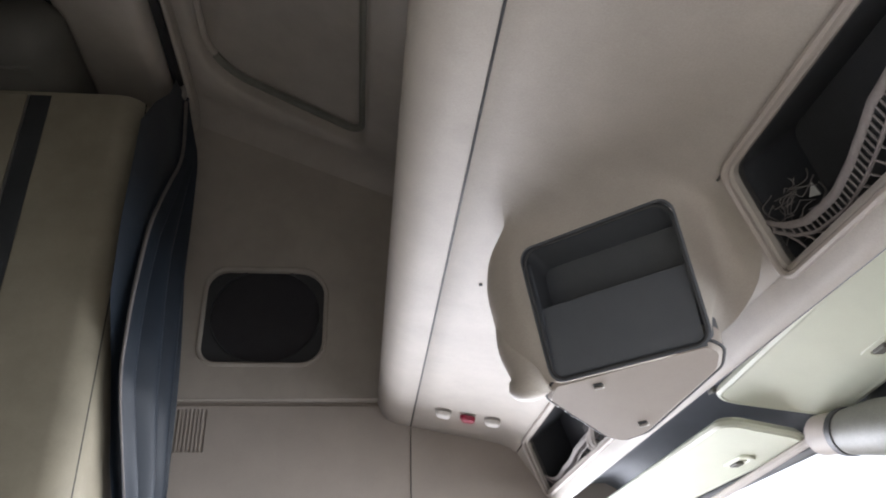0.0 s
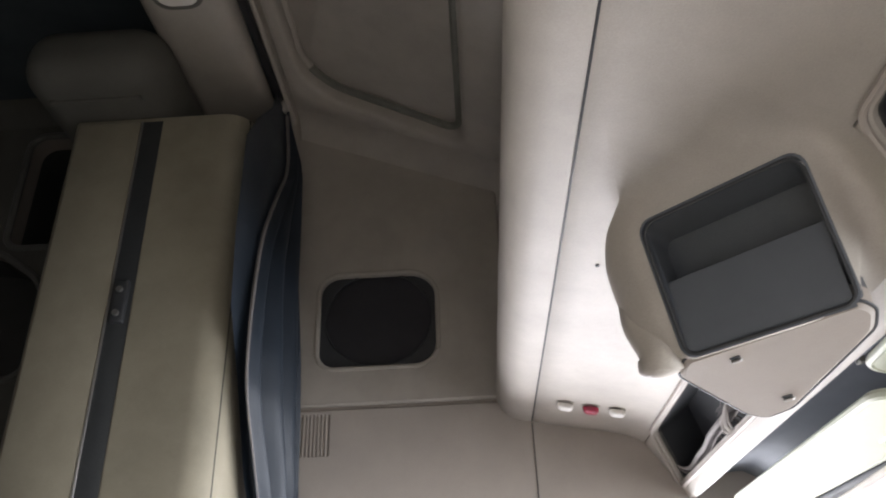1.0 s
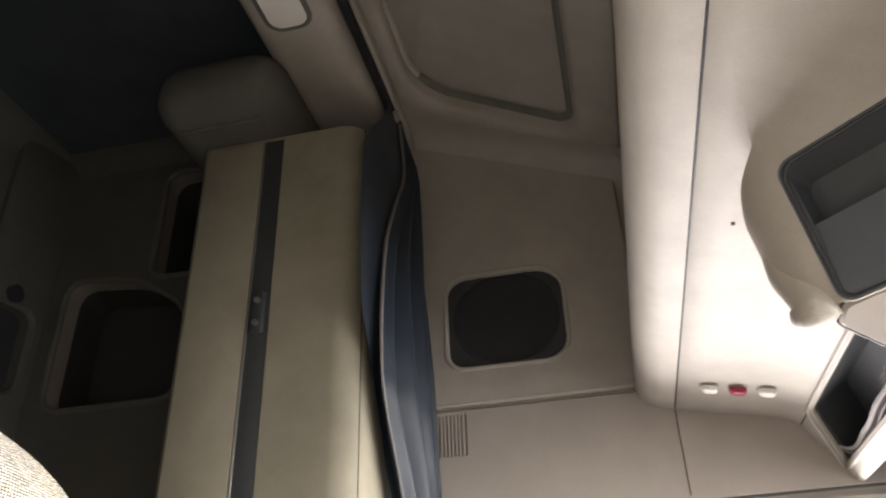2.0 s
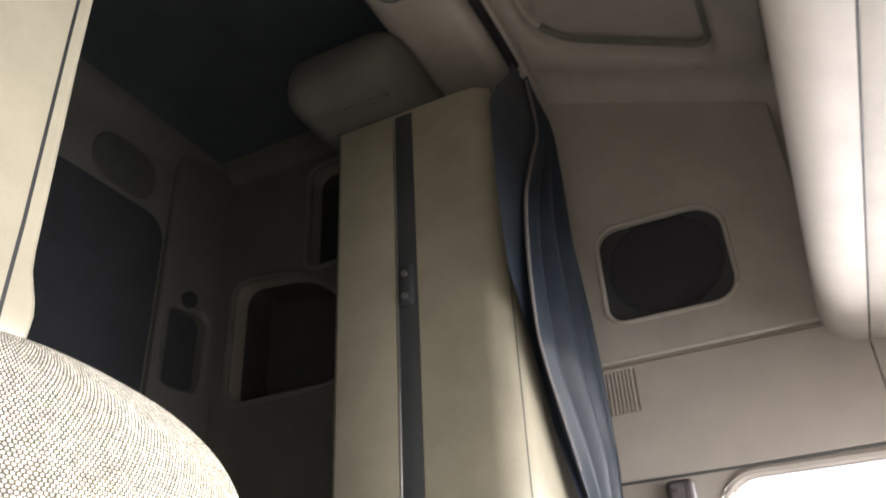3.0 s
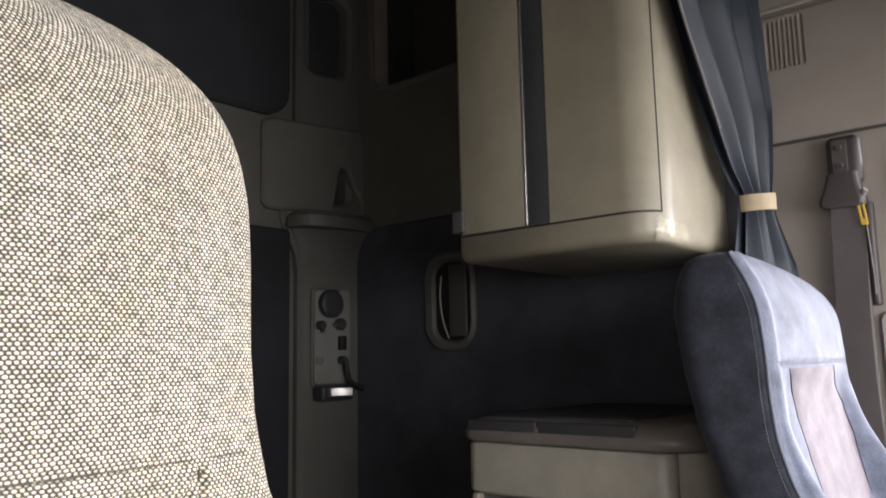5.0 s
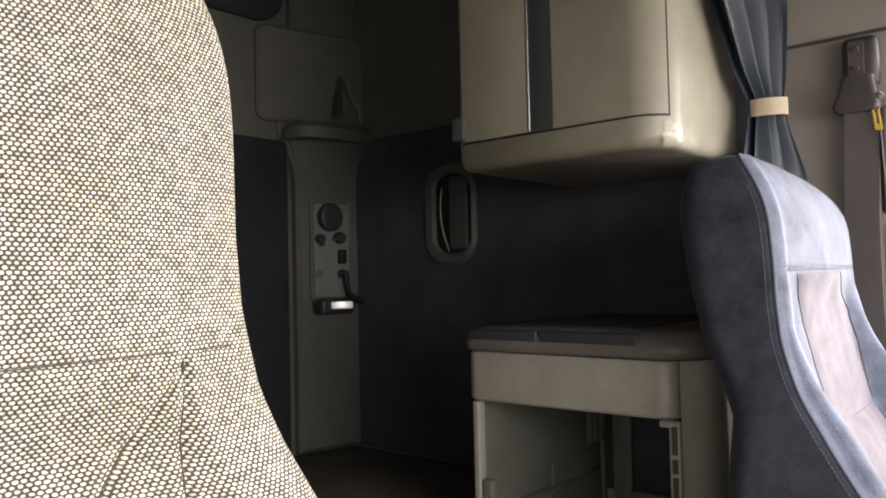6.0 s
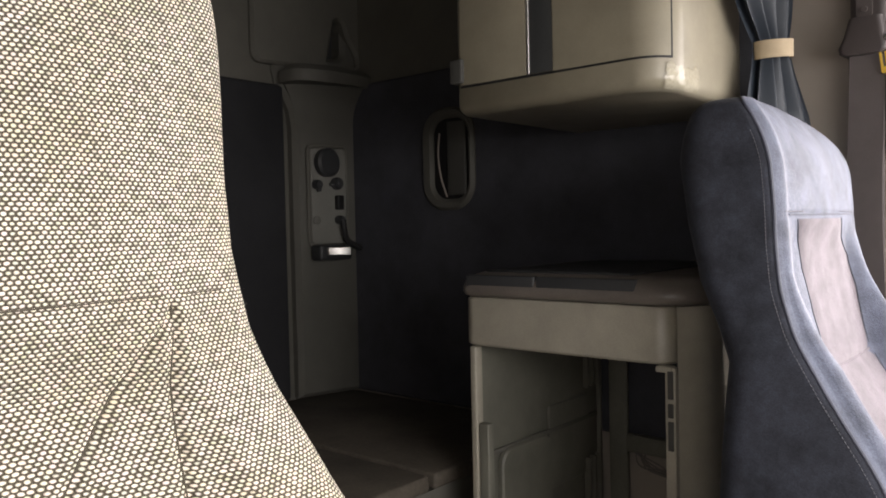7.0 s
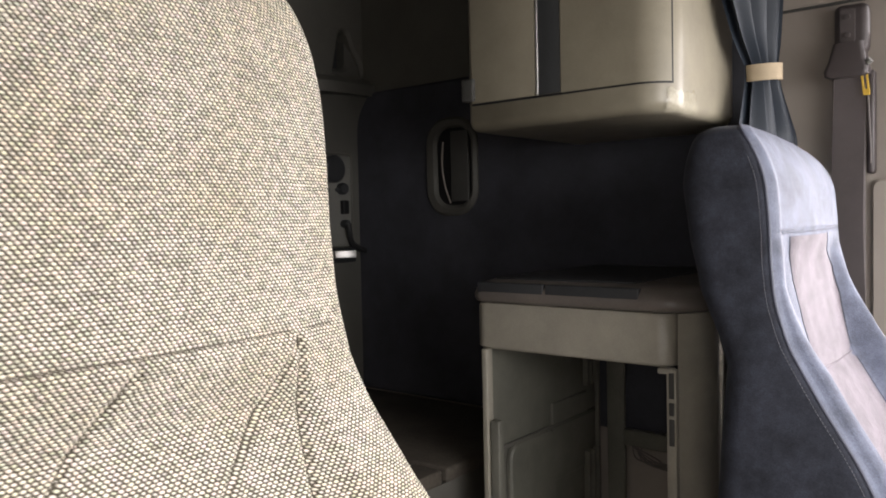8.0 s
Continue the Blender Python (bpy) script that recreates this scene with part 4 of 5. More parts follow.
class SeatShape:
    """Backrest with a built-in headrest. s runs across the front from -1 to 1, z is the height."""

    def __init__(self, cy, dx, top, seam, bolster, creases=(), flare=1.0, crown=(0.14, 2.3), near=None, swell=0.022, panel=None, round_edge=0.022, back=None, tilt=0.0, dome=(0.09, 2.6)):
        self.cy, self.dx, self.top, self.seam, self.bolster, self.creases = cy, dx, top, seam, bolster, creases
        self.flare, self.crown, self.near = flare, crown, near or crown
        self.swell, self.panel, self.round_edge = swell, panel, round_edge
        self.back, self.tilt, self.dome = back or BACK, tilt, dome

    def size(self, z):
        cs = []
        for deep, p in (self.crown, self.near):
            t = max(0.0, min(1.0, (z - (self.top - deep)) / deep))
            cs.append(max(0.0, 1 - t ** p) ** (1 / p))
        c, cn = cs
        xf, xb = front_x(z) + self.dx, interp(self.back, z) + self.dx
        t = max(0.0, min(1.0, (z - (self.top - self.dome[0])) / self.dome[0]))
        xm, d = (xf + xb) / 2, (xf - xb) / 2 * (0.06 + 0.94 * max(0.0, 1 - t ** self.dome[1]) ** (1 / 2.0))
        full = 0.2 + self.flare * (interp(HALF, z) - 0.2)
        w, wn = full * (0.02 + 0.98 * c), full * (0.02 + 0.98 * cn)
        rf, rb = min(self.round_edge, 0.8 * w, 0.8 * d), min(0.04, 0.8 * w, 0.95 * d)
        return w, xm + d, xm - d, rf, rb, c, wn

    def dish(self, y, s, z, c):
        """The front's swelling, its hollow between the bolsters and its stitched creases."""
        low = min(1.0, max(0.0, (self.seam - z) / (0.045 if self.panel else 0.05)))
        mid = max(0.0, 1 - (abs(s) / 0.8) ** 5)
        edge = max(0.0, 1 - s ** 4) ** 0.5
        if self.panel:
            low = low * low * (3 - 2 * low)
            t = max(0.0, min(1.0, (0.90 - abs(s)) / 0.18))
            proud = 0.005 + (0.040 * max(0.0, min(1.0, (1.17 - z) / 0.13)) if s > 0 else 0.026 * max(0.0, min(1.0, (1.12 - z) / 0.12)))
            flat = t * t * (3 - 2 * t)
            x = self.swell * (1 - s * s) * (1 - low) * c + low * (flat * (interp(self.panel, z) - front_x(z)) + proud * (1 - flat) * edge)
            x += (0.0022 * noise.noise((y * 13, z * 8, 1.7)) + 0.0005 * noise.noise((y * 30 + z * 25, z * 24, 4.2))) * edge
            x += (0.0035 if s < 0 else 0.0018) * math.exp(-((abs(s) - 0.95) / 0.055) ** 2) * c
            return x - 0.003 * math.exp(-((z - self.seam) / 0.004) ** 2) * edge
        x = self.swell * (1 - s * s) * (1 - low) * c - self.bolster * low * mid + 0.006 * low * (1 - mid) * edge
        x -= 0.004 * math.exp(-((z - self.seam) / 0.005) ** 2) * edge
        for (ya, za), (yb, zb) in self.creases:
            d = Vector((yb - ya, zb - za))
            q = Vector((y - ya, z - za))
            k = max(0.0, min(1.0, q.dot(d) / d.length_squared))
            x -= 0.0034 * math.exp(-((q - d * k).length / 0.0030) ** 2) - 0.0014 * math.exp(-((q - d * k).length / 0.012) ** 2)
        return x

    def front_point(self, s, z, lift=0.0):
        w, xf, xb, rf, rb, c, wn = self.size(z)
        y = self.cy + ((w if s > 0 else wn) - rf) * s
        return self.lean((xf + self.dish(y, s, z, c) + lift, y, z))

    def lean(self, p):
        """The headrest's top falls away from the aisle side."""
        k = max(0.0, (p[2] - 1.2) / (self.top - 1.2))
        return (p[0], p[1], p[2] - self.tilt * k * k * (p[1] - self.cy + 0.18))

    def corner(self, sgn, z):
        w, xf, xb, rf, rb, c, wn = self.size(z)
        return Vector(self.lean((xf - 0.3 * rf, self.cy + sgn * ((w if sgn > 0 else wn) - 0.28 * rf), z)))

    def ring(self, z):
        w, xf, xb, rf, rb, c, wn = self.size(z)
        out = [self.front_point(-1 + 2 * i / ACROSS, z) for i in range(ACROSS + 1)]
        for i in range(1, 7):
            a = math.pi / 2 * i / 6
            out.append((xf - rf + rf * math.cos(a), self.cy + w - rf + rf * math.sin(a), z))
        for i in range(1, 5):
            out.append((xf - rf + (xb + rb - xf + rf) * i / 4, self.cy + w, z))
        for i in range(1, 7):
            a = math.pi / 2 * i / 6
            out.append((xb + rb - rb * math.sin(a), self.cy + w - rb + rb * math.cos(a), z))
        for i in range(1, 9):
            out.append((xb, self.cy + (w - rb) + (rb - w + rb - wn) * i / 8, z))
        for i in range(1, 7):
            a = math.pi / 2 * i / 6
            out.append((xb + rb - rb * math.cos(a), self.cy - wn + rb - rb * math.sin(a), z))
        for i in range(1, 5):
            out.append((xb + rb + (xf - rf - xb - rb) * i / 4, self.cy - wn, z))
        for i in range(1, 6):
            a = math.pi / 2 * i / 6
            out.append((xf - rf + rf * math.sin(a), self.cy - wn + rf - rf * math.cos(a), z))
        return out[:ACROSS + 1] + [self.lean(p) for p in out[ACROSS + 1:]]


INSERT_NEAR = [(0.60, 0.45), (1.02, 0.42), (1.07, 0.46), (1.11, 0.53), (1.15, 0.60), (1.19, 0.74)]
INSERT_FAR = [(0.60, 0.72), (1.0, 0.74), (1.08, 0.77), (1.13, 0.75), (1.17, 0.52), (1.19, 0.36)]


def seat(shape, name, label, cloth, insert, piping, seams, insert_label):
    ob = thing(name, (-0.15 + shape.dx, shape.cy, 0.0), label, "seat")
    z1 = shape.top - shape.crown[0]
    zs = [0.55 + (z1 - 0.55) * i / 280 for i in range(281)] + [z1 + (shape.crown[0] - 0.0001) * math.sin(math.pi / 2 * i / 22) for i in range(1, 23)]
    rings = [shape.ring(z) for z in zs]
    acc, base = [0.0], shape.ring(1.2)
    for j in range(len(base)):
        acc.append(acc[-1] + (Vector(base[(j + 1) % len(base)]) - Vector(base[j])).length)
    part("backrest", loft(rings, uv=lambda i, j: (acc[j], zs[i])), cloth, ob, smooth=75)
    if insert:
        cover = []
        for z in zs:
            if z < 0.58 or z > shape.top - 0.0015:
                continue
            r = shape.ring(z)
            line_ = [Vector(p) for p in r[-3:] + r[:ACROSS + 4]]
            cover.append([p + Vector((0.0016, 0.0006 * (1 if p.y > shape.cy else -1), 0.0008)) for p in line_])
        part("front_cover", loft(cover, closed=False), PALEVELOUR, ob, "pale blue velour front", 75)
        patch = []
        for i in range(61):
            z = 0.60 + (shape.seam - 0.006 - 0.60) * i / 60
            crease = 0.0035 * math.exp(-((z - 0.985) / 0.006) ** 2)
            h, hl = interp(INSERT_FAR, z), interp(INSERT_NEAR, z)
            patch.append([shape.front_point(-hl + (h + hl) * k / 28 + 0.008 * math.sin(11 * z), z, 0.0045 * (1 - abs(2 * k / 28 - 1) ** 8) + 0.0008 - crease) for k in range(29)])
        part("insert", loft(patch, closed=False), insert, ob, insert_label, 80)
        part("insert_fold", tube([Vector(p) + Vector((0.001, 0, 0)) for p in patch[round((0.985 - 0.60) / (shape.seam - 0.606) * 60)]], 0.002, n=6), insert, ob, "fold across the insert")
        for k in (0, 28):
            part("insert_seam", tube([Vector(r[k]) + Vector((0.0006, 0, 0)) for r in patch], 0.0013, n=6), VELOUR, ob, "dark crease along the insert")
        for sgn in (-1, 1):
            path = [shape.corner(sgn, 0.6 + (shape.top - 0.606) * i / 90) for i in range(91)]
            part("piping", tube(path, 0.0028), piping, ob, "raised piping along the side")
        stitches = bmesh.new()
        for i in range(150):
            z = 0.62 + 0.0048 * i
            if z > shape.top - 0.06:
                break
            ends = []
            for h in (z, z + 0.0033):
                w, xf, xb, rf, rb, c, wn = shape.size(h)
                ends.append(shape.lean((xf - rf - 0.0005, shape.cy - wn - 0.0002, h)))
            tube(ends, 0.0004, n=5, bm=stitches)
        tagged(part("stitching", stitches, THREAD, ob), "pale stitching along the side panel", kind="stuff")
        seam_stitches = bmesh.new()
        for i in range(64):
            s = -0.97 + 1.94 * i / 63
            if -0.62 < s < 0.30:
                continue
            tube([shape.front_point(s, shape.seam + 0.004, 0.0024), shape.front_point(s + 0.018, shape.seam + 0.004, 0.0024)], 0.0007, n=5, bm=seam_stitches)
        tagged(part("stitching", seam_stitches, THREAD, ob), "pale stitches over the insert seam", kind="stuff")
    for pts in seams:
        part("seam", tube([shape.front_point((y - shape.cy) / (shape.size(z)[0] - shape.size(z)[3]), z, 0.0042 if insert else -0.0003) for y, z in pts], 0.0008 if insert or pts[0][1] != pts[-1][1] else 0.0005, n=6), piping if insert else SEAMTHREAD, ob, "stitched seam")
    part("cushion", box(-0.24 + shape.dx, 0.27 + shape.dx, shape.cy - 0.26, shape.cy + 0.26, 0.36, 0.53, 0.06, 4), VELOUR if insert else SEAMTHREAD, ob)
    part("pedestal", box(-0.2 + shape.dx, 0.18 + shape.dx, shape.cy - 0.2, shape.cy + 0.2, 0.0, 0.38, 0.02), DARKPLASTIC, ob)
    return ob


def line(a, b, n=24):
    return [(a[0] + (b[0] - a[0]) * i / n, a[1] + (b[1] - a[1]) * i / n) for i in range(n + 1)]


SEAMTHREAD = material("olive_seam_thread", (0.075, 0.064, 0.047), 0.9)
BLUE_BACK = [(0.55, -0.415), (0.80, -0.397), (0.93, -0.389), (1.0, -0.384), (1.045, -0.399), (1.107, -0.428), (1.186, -0.447), (1.27, -0.458), (1.44, -0.46)]
BLUE_PANEL = [(0.55, -0.132), (0.80, -0.192), (0.887, -0.230), (0.96, -0.273), (0.985, -0.287), (1.06, -0.306), (1.12, -0.317), (1.20, -0.321)]
blue = SeatShape(1.54, 0.0, 1.366, 1.195, 0.022, (), 0.35, (0.11, 2.7), (0.035, 2.5), 0.012, BLUE_PANEL, 0.014, BLUE_BACK, 0.07, (0.11, 2.0))
seat(blue, "blue_seat", "blue velour driver's seat with navy sides and a mauve insert", VELOUR, MAUVE, PIPING, [line((1.374, 1.195), (1.706, 1.195))], "faded mauve velour insert")
CREASES = [((0.548, 1.15), (0.546, 0.80)), ((0.272, 1.15), (0.274, 0.80))] + [((0.547 - 0.12 * k, 1.147), (0.417 - 0.12 * k, 0.96)) for k in range(3)]
beige = SeatShape(0.413, -0.082, 1.447, 1.155, 0.012, CREASES)
beige_seat = seat(beige, "beige_seat", "beige hopsack cloth passenger seat with stitched seams", CLOTH, None, CLOTH, [line((0.242, 1.155), (0.584, 1.155))] + [line(a, b) for a, b in CREASES], "")

# stray fibres on the beige cloth
rnd = random.Random(21)
lint_v, lint_f = [], []
for _ in range(900):
    z = rnd.uniform(0.80, beige.top - 0.004)
    ring_ = beige.ring(z)
    j = rnd.choice(range(ACROSS - 36, ACROSS + 15)) if rnd.random() < 0.75 else rnd.randrange(0, ACROSS)
    p, q, o = Vector(ring_[j]), Vector(ring_[j + 1]), Vector(ring_[j - 1])
    along = (q - o).normalized()
    out = along.cross(Vector((0, 0, 1))).normalized()
    tip = p + (out * rnd.uniform(0.4, 1.0) + along * rnd.uniform(-0.8, 0.8) + Vector((0, 0, rnd.uniform(-0.8, 0.8)))) * rnd.uniform(0.0015, 0.0050)
    side = (tip - p).cross(Vector((0.3, 0.5, 0.8))).normalized() * 0.00013
    n0 = len(lint_v)
    lint_v += [tuple(p - out * 0.0008 - side), tuple(p - out * 0.0008 + side), tuple(p - out * 0.0008 + side.cross(out) * 1.5), tuple(tip)]
    lint_f += [(n0, n0 + 1, n0 + 3), (n0 + 1, n0 + 2, n0 + 3), (n0 + 2, n0, n0 + 3)]
lint_mesh = bpy.data.meshes.new("lint")
lint_mesh.from_pydata(lint_v, [], lint_f)
lint_mesh.materials.append(HEM)
lint = new("lint", lint_mesh)
lint.parent = beige_seat
lint.matrix_parent_inverse = Matrix.Translation(-beige_seat.location)
tagged(lint, "fine loose fibres on the cloth", kind="stuff")

# ---- seat belt on the pillar ----
belt = thing("seat_belt", (-0.33, 1.93, 0.6), "grey brown seat belt with a dark shoulder guide", "seat belt")
guide = part("guide", box(-0.362, -0.300, 1.905, 1.942, 1.53, 1.628, 0.014, 5), BELTPLASTIC, belt, "dark upper belt guide")
part("guide_recess", plate(rrect(-0.350, 1.552, -0.322, 1.618, 0.006), [], 0.003, lambda u, v, w: (u, 1.9025 - w, v), 0.001), BELT, guide, "dark slot in the guide")
for z in (1.567, 1.603):
    part("bolt", tube([(-0.334, 1.906, z), (-0.335, 1.897, z - 0.002)], 0.005, n=12), BELT, guide, "worn grey bolt")
loop_rows = [[(x, y, z) for x, y in rrect(-0.334 - a, 1.888, -0.334 + b, 1.932, 0.010)] for z, a, b in ((1.484, 0.034, 0.030), (1.488, 0.042, 0.036), (1.498, 0.044, 0.037), (1.515, 0.036, 0.033), (1.535, 0.030, 0.030), (1.550, 0.026, 0.028))]
part("loop", loft(loop_rows), BELTPLASTIC, belt, "dark belt loop")
part("loop_pin", tube([(-0.299, 1.895, 1.507), (-0.293, 1.893, 1.512)], 0.006, n=12), PANELGREY, belt, "small metal pin")
web = [[(-0.364 + 0.004 * math.sin(z * 9), 1.910 + 0.003 * math.sin(7 * z), z), (-0.306 + 0.004 * math.sin(z * 9), 1.912, z), (-0.306, 1.915, z), (-0.364, 1.914, z)] for z in [0.6 + 0.9 * i / 30 for i in range(31)]]
part("webbing", loft(web), BELT, belt)
part("slot_edge", box(-0.306, -0.291, 1.917, 1.943, 1.295, 1.497, 0.006), BELTPLASTIC, belt, "dark rounded edge beside the webbing")
part("cord", tube(smooth_path([(-0.3005, 1.908, 1.446), (-0.2985, 1.909, 1.40), (-0.2965, 1.910, 1.35), (-0.2965, 1.911, 1.315)], 5), 0.0016), HEM, belt, "thin pale cord")
tag_ring = plate(rrect(-0.0062, -0.024, 0.0062, 0.024, 0.003), [rrect(-0.0020, -0.012, 0.0024, 0.017, 0.001)], 0.002, lambda u, v, w: (-0.3045 + u + 0.12 * -v, 1.901 - w, 1.470 + v), 0.0005)
part("tag", tag_ring, YELLOW, belt, "yellow tag")
pillar_cover = thing("pillar_cover", (-0.25, 1.94, 0.9), "grey moulded lower pillar cover beside the seat belt", "wall trim")
part("cover", plate(rrect(-0.302, 0.72, -0.255, 1.285, 0.018), [], 0.014, on_left(0.01), 0.005), WALLTRIM, pillar_cover)

# ---- overhead console ----
con = thing("overhead_console", (0.33, 0.95, 1.65), "slate grey overhead console with an open bin", "console")
# Bin corners are pulled toward the camera's start position to fit its view.
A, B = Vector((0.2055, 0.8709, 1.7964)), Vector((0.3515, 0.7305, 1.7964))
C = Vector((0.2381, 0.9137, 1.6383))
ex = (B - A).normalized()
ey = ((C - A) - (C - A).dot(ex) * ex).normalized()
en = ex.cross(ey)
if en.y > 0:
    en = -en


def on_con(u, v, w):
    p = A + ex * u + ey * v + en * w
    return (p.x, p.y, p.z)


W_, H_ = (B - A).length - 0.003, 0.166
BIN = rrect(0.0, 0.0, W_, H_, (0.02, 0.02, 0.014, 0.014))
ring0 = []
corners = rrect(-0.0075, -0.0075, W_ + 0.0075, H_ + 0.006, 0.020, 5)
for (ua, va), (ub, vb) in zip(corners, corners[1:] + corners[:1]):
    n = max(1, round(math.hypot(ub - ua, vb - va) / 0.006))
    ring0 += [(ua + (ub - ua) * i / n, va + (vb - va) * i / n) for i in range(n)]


def ceiling_z(x):
    return interp(HEAD[8:], x)


# the moulding swells out of the header ceiling round the bin
def top_at(q):
    return ceiling_z(max(0.07, q.x)) if q.x < 0.388 else 1.796 - (q.x - 0.388) * 1.43


skirt = []
for u, v in ring0:
    p0 = Vector(on_con(u, v, 0.004))
    ou, ov = (u - W_ / 2) / (W_ / 2), (v - H_ / 2) / (H_ / 2)
    wl, wr, wt, wb = max(0, -ou) ** 5, max(0, ou) ** 5, max(0, -ov) ** 5, max(0, ov) ** 5
    tot = wl + wr + wt + wb
    wl, wr, wt, wb = wl / tot, wr / tot, wt / tot, wb / tot
    # offsets along (across, out of the face) at four steps for each side, and how far up to the ceiling each step reaches
    side = [(-0.026, 0.003, 0.0), (-0.060, -0.008, 0.05), (-0.080, -0.030, 0.2), (-0.084, -0.08, 0.45), (-0.084, -0.12, 0.75)]
    path = [p0]
    for i in range(5):
        k = (0.2, 0.45, 0.78, 1.15, 1.6)[i]
        tops = Vector((-0.075, -0.07, 0)) * k * interp([(-1.0, 0.3), (-0.4, 0.8), (0.2, 1.0), (0.6, 0.85), (1.0, 0.45)], ou)
        rights = (ex * 0.026 + Vector((0.018, -0.010, 0))) * k
        lefts = ex * side[i][0] + en * side[i][1]
        lows = en * (-0.02 * (i + 1)) + Vector((0, 0, -0.003))
        q = p0 + tops * wt + rights * wr + lefts * wl + lows * wb
        rise = (0.40, 0.73, 0.92, 0.988, 1.002)[i]
        up = p0.z + (top_at(q) - p0.z) * rise
        up_l = p0.z + (top_at(p0) - p0.z) * side[i][2]
        q.z = up * (wt + wr) + up_l * wl + (p0 + lows).z * wb
        path.append(q)
    skirt.append(smooth_path(path, 4))
rows = [[tuple(c[i]) for c in skirt] for i in range(len(skirt[0]))]
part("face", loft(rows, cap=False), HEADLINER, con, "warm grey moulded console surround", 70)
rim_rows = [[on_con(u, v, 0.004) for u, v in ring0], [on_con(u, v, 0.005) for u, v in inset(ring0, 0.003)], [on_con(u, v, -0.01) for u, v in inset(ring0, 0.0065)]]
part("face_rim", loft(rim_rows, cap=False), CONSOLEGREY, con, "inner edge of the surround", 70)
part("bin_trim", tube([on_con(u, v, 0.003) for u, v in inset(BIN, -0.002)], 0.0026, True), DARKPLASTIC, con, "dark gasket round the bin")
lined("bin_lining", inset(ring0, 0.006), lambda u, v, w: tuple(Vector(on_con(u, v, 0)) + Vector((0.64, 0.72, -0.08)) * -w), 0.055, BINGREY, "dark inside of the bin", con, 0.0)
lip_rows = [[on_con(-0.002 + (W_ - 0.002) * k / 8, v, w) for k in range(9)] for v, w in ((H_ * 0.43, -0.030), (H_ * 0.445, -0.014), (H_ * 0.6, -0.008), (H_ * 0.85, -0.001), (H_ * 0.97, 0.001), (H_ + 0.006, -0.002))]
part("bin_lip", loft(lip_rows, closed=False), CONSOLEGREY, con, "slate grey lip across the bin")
nub_path = smooth_path([(0.222, 0.955, 1.625), (0.219, 0.951, 1.638), (0.218, 0.945, 1.658), tuple(Vector(on_con(-0.062, 0.105, -0.026))), tuple(Vector(on_con(-0.056, 0.05, -0.034)))], 8)
nub = tube(nub_path, lambda t: 0.002 + 0.029 * math.sin(math.pi / 2 * min(1.0, t / 0.28)) * (1 - 0.55 * max(0.0, t - 0.35)), n=24)
part("corner_nub", nub, HEADLINER, con, "rounded lower corner of the console", 80)
# lower flap
P0, P1, P4 = Vector((0.239, 0.942, 1.625)), Vector((0.407, 0.783, 1.630)), Vector((0.352, 1.006, 1.585))
fx = (P1 - P0).normalized()
fy = ((P4 - P0) - (P4 - P0).dot(fx) * fx).normalized()
fn = fx.cross(fy)
if fn.z > 0:
    fn = -fn


def on_flap(u, v, w):
    p = P0 + fx * u + fy * v + fn * w
    return (p.x, p.y, p.z)


flap2d = [(-0.008, 0.004), (0.018, -0.022), (0.222, -0.020), (0.231, 0.0), (0.216, 0.030), (0.072, 0.129), (0.034, 0.135), (0.017, 0.114)]


fl = round_poly(flap2d, 0.009)
part("flap", plate(fl, [], 0.03, on_flap, 0.005), WALLTRIM, con, "grey lower flap of the console")
part("flap_gap", tube([on_flap(u, v, -0.006) for u, v in inset(fl, -0.0015)], 0.002, True), DARKPLASTIC, con, "dark gap round the flap")
for u, v in ((0.070, 0.002), (0.081, 0.101)):
    part("clip", plate(rrect(u - 0.0065, v - 0.001, u + 0.0065, v + 0.0035, 0.0015), [], 0.006, lambda a, b, w: on_flap(a, b, w + 0.004), 0.001), METAL, con, "small metal clip")
    part("clip_slot", plate(rrect(u - 0.0065, v - 0.0055, u + 0.0065, v - 0.0012, 0.001), [], 0.002, lambda a, b, w: on_flap(a, b, w + 0.0008), 0.0004), DARKPLASTIC, con, "dark slot over the clip")
screw = thing("screw", (0.179, 1.076, 1.85), "small dark screw in the header ceiling", "screw")
part("head", tube([(0.179, 1.076, 1.856), (0.179, 1.076, 1.849)], 0.003, n=12), BLACK, screw)

# ---- map lights ----
def map_light(x, name, lens, label):
    ob = thing(name, (x, 1.757, 1.838), label, "lamp", "map lights in the header ceiling")
    zc = interp([(0.17, 1.853), (0.235, 1.84), (0.30, 1.829)], x)
    part("ring", plate(rrect(x - 0.021, 1.737, x + 0.021, 1.777, 0.014), [], 0.008, lambda u, v, w: (u, v, zc - 0.002 - 0.19 * (u - x) - w), 0.003), HEADLINER, ob)
    rings = [[(u, v, zc - 0.005 - h - 0.19 * (u - x)) for u, v in inset(rrect(x - 0.018, 1.74, x + 0.018, 1.774, 0.013), o)] for h, o in ((0, 0), (0.006, 0.001), (0.010, 0.004), (0.012, 0.008))]
    part("lens", loft(rings), lens, ob, "domed lens")


map_light(0.186, "map_light", WHITELENS, "small clear round lamp in the header ceiling")
map_light(0.243, "red_map_light", REDLENS, "small red lamp in the header ceiling")
map_light(0.301, "map_light", WHITELENS, "small clear round lamp in the header ceiling")

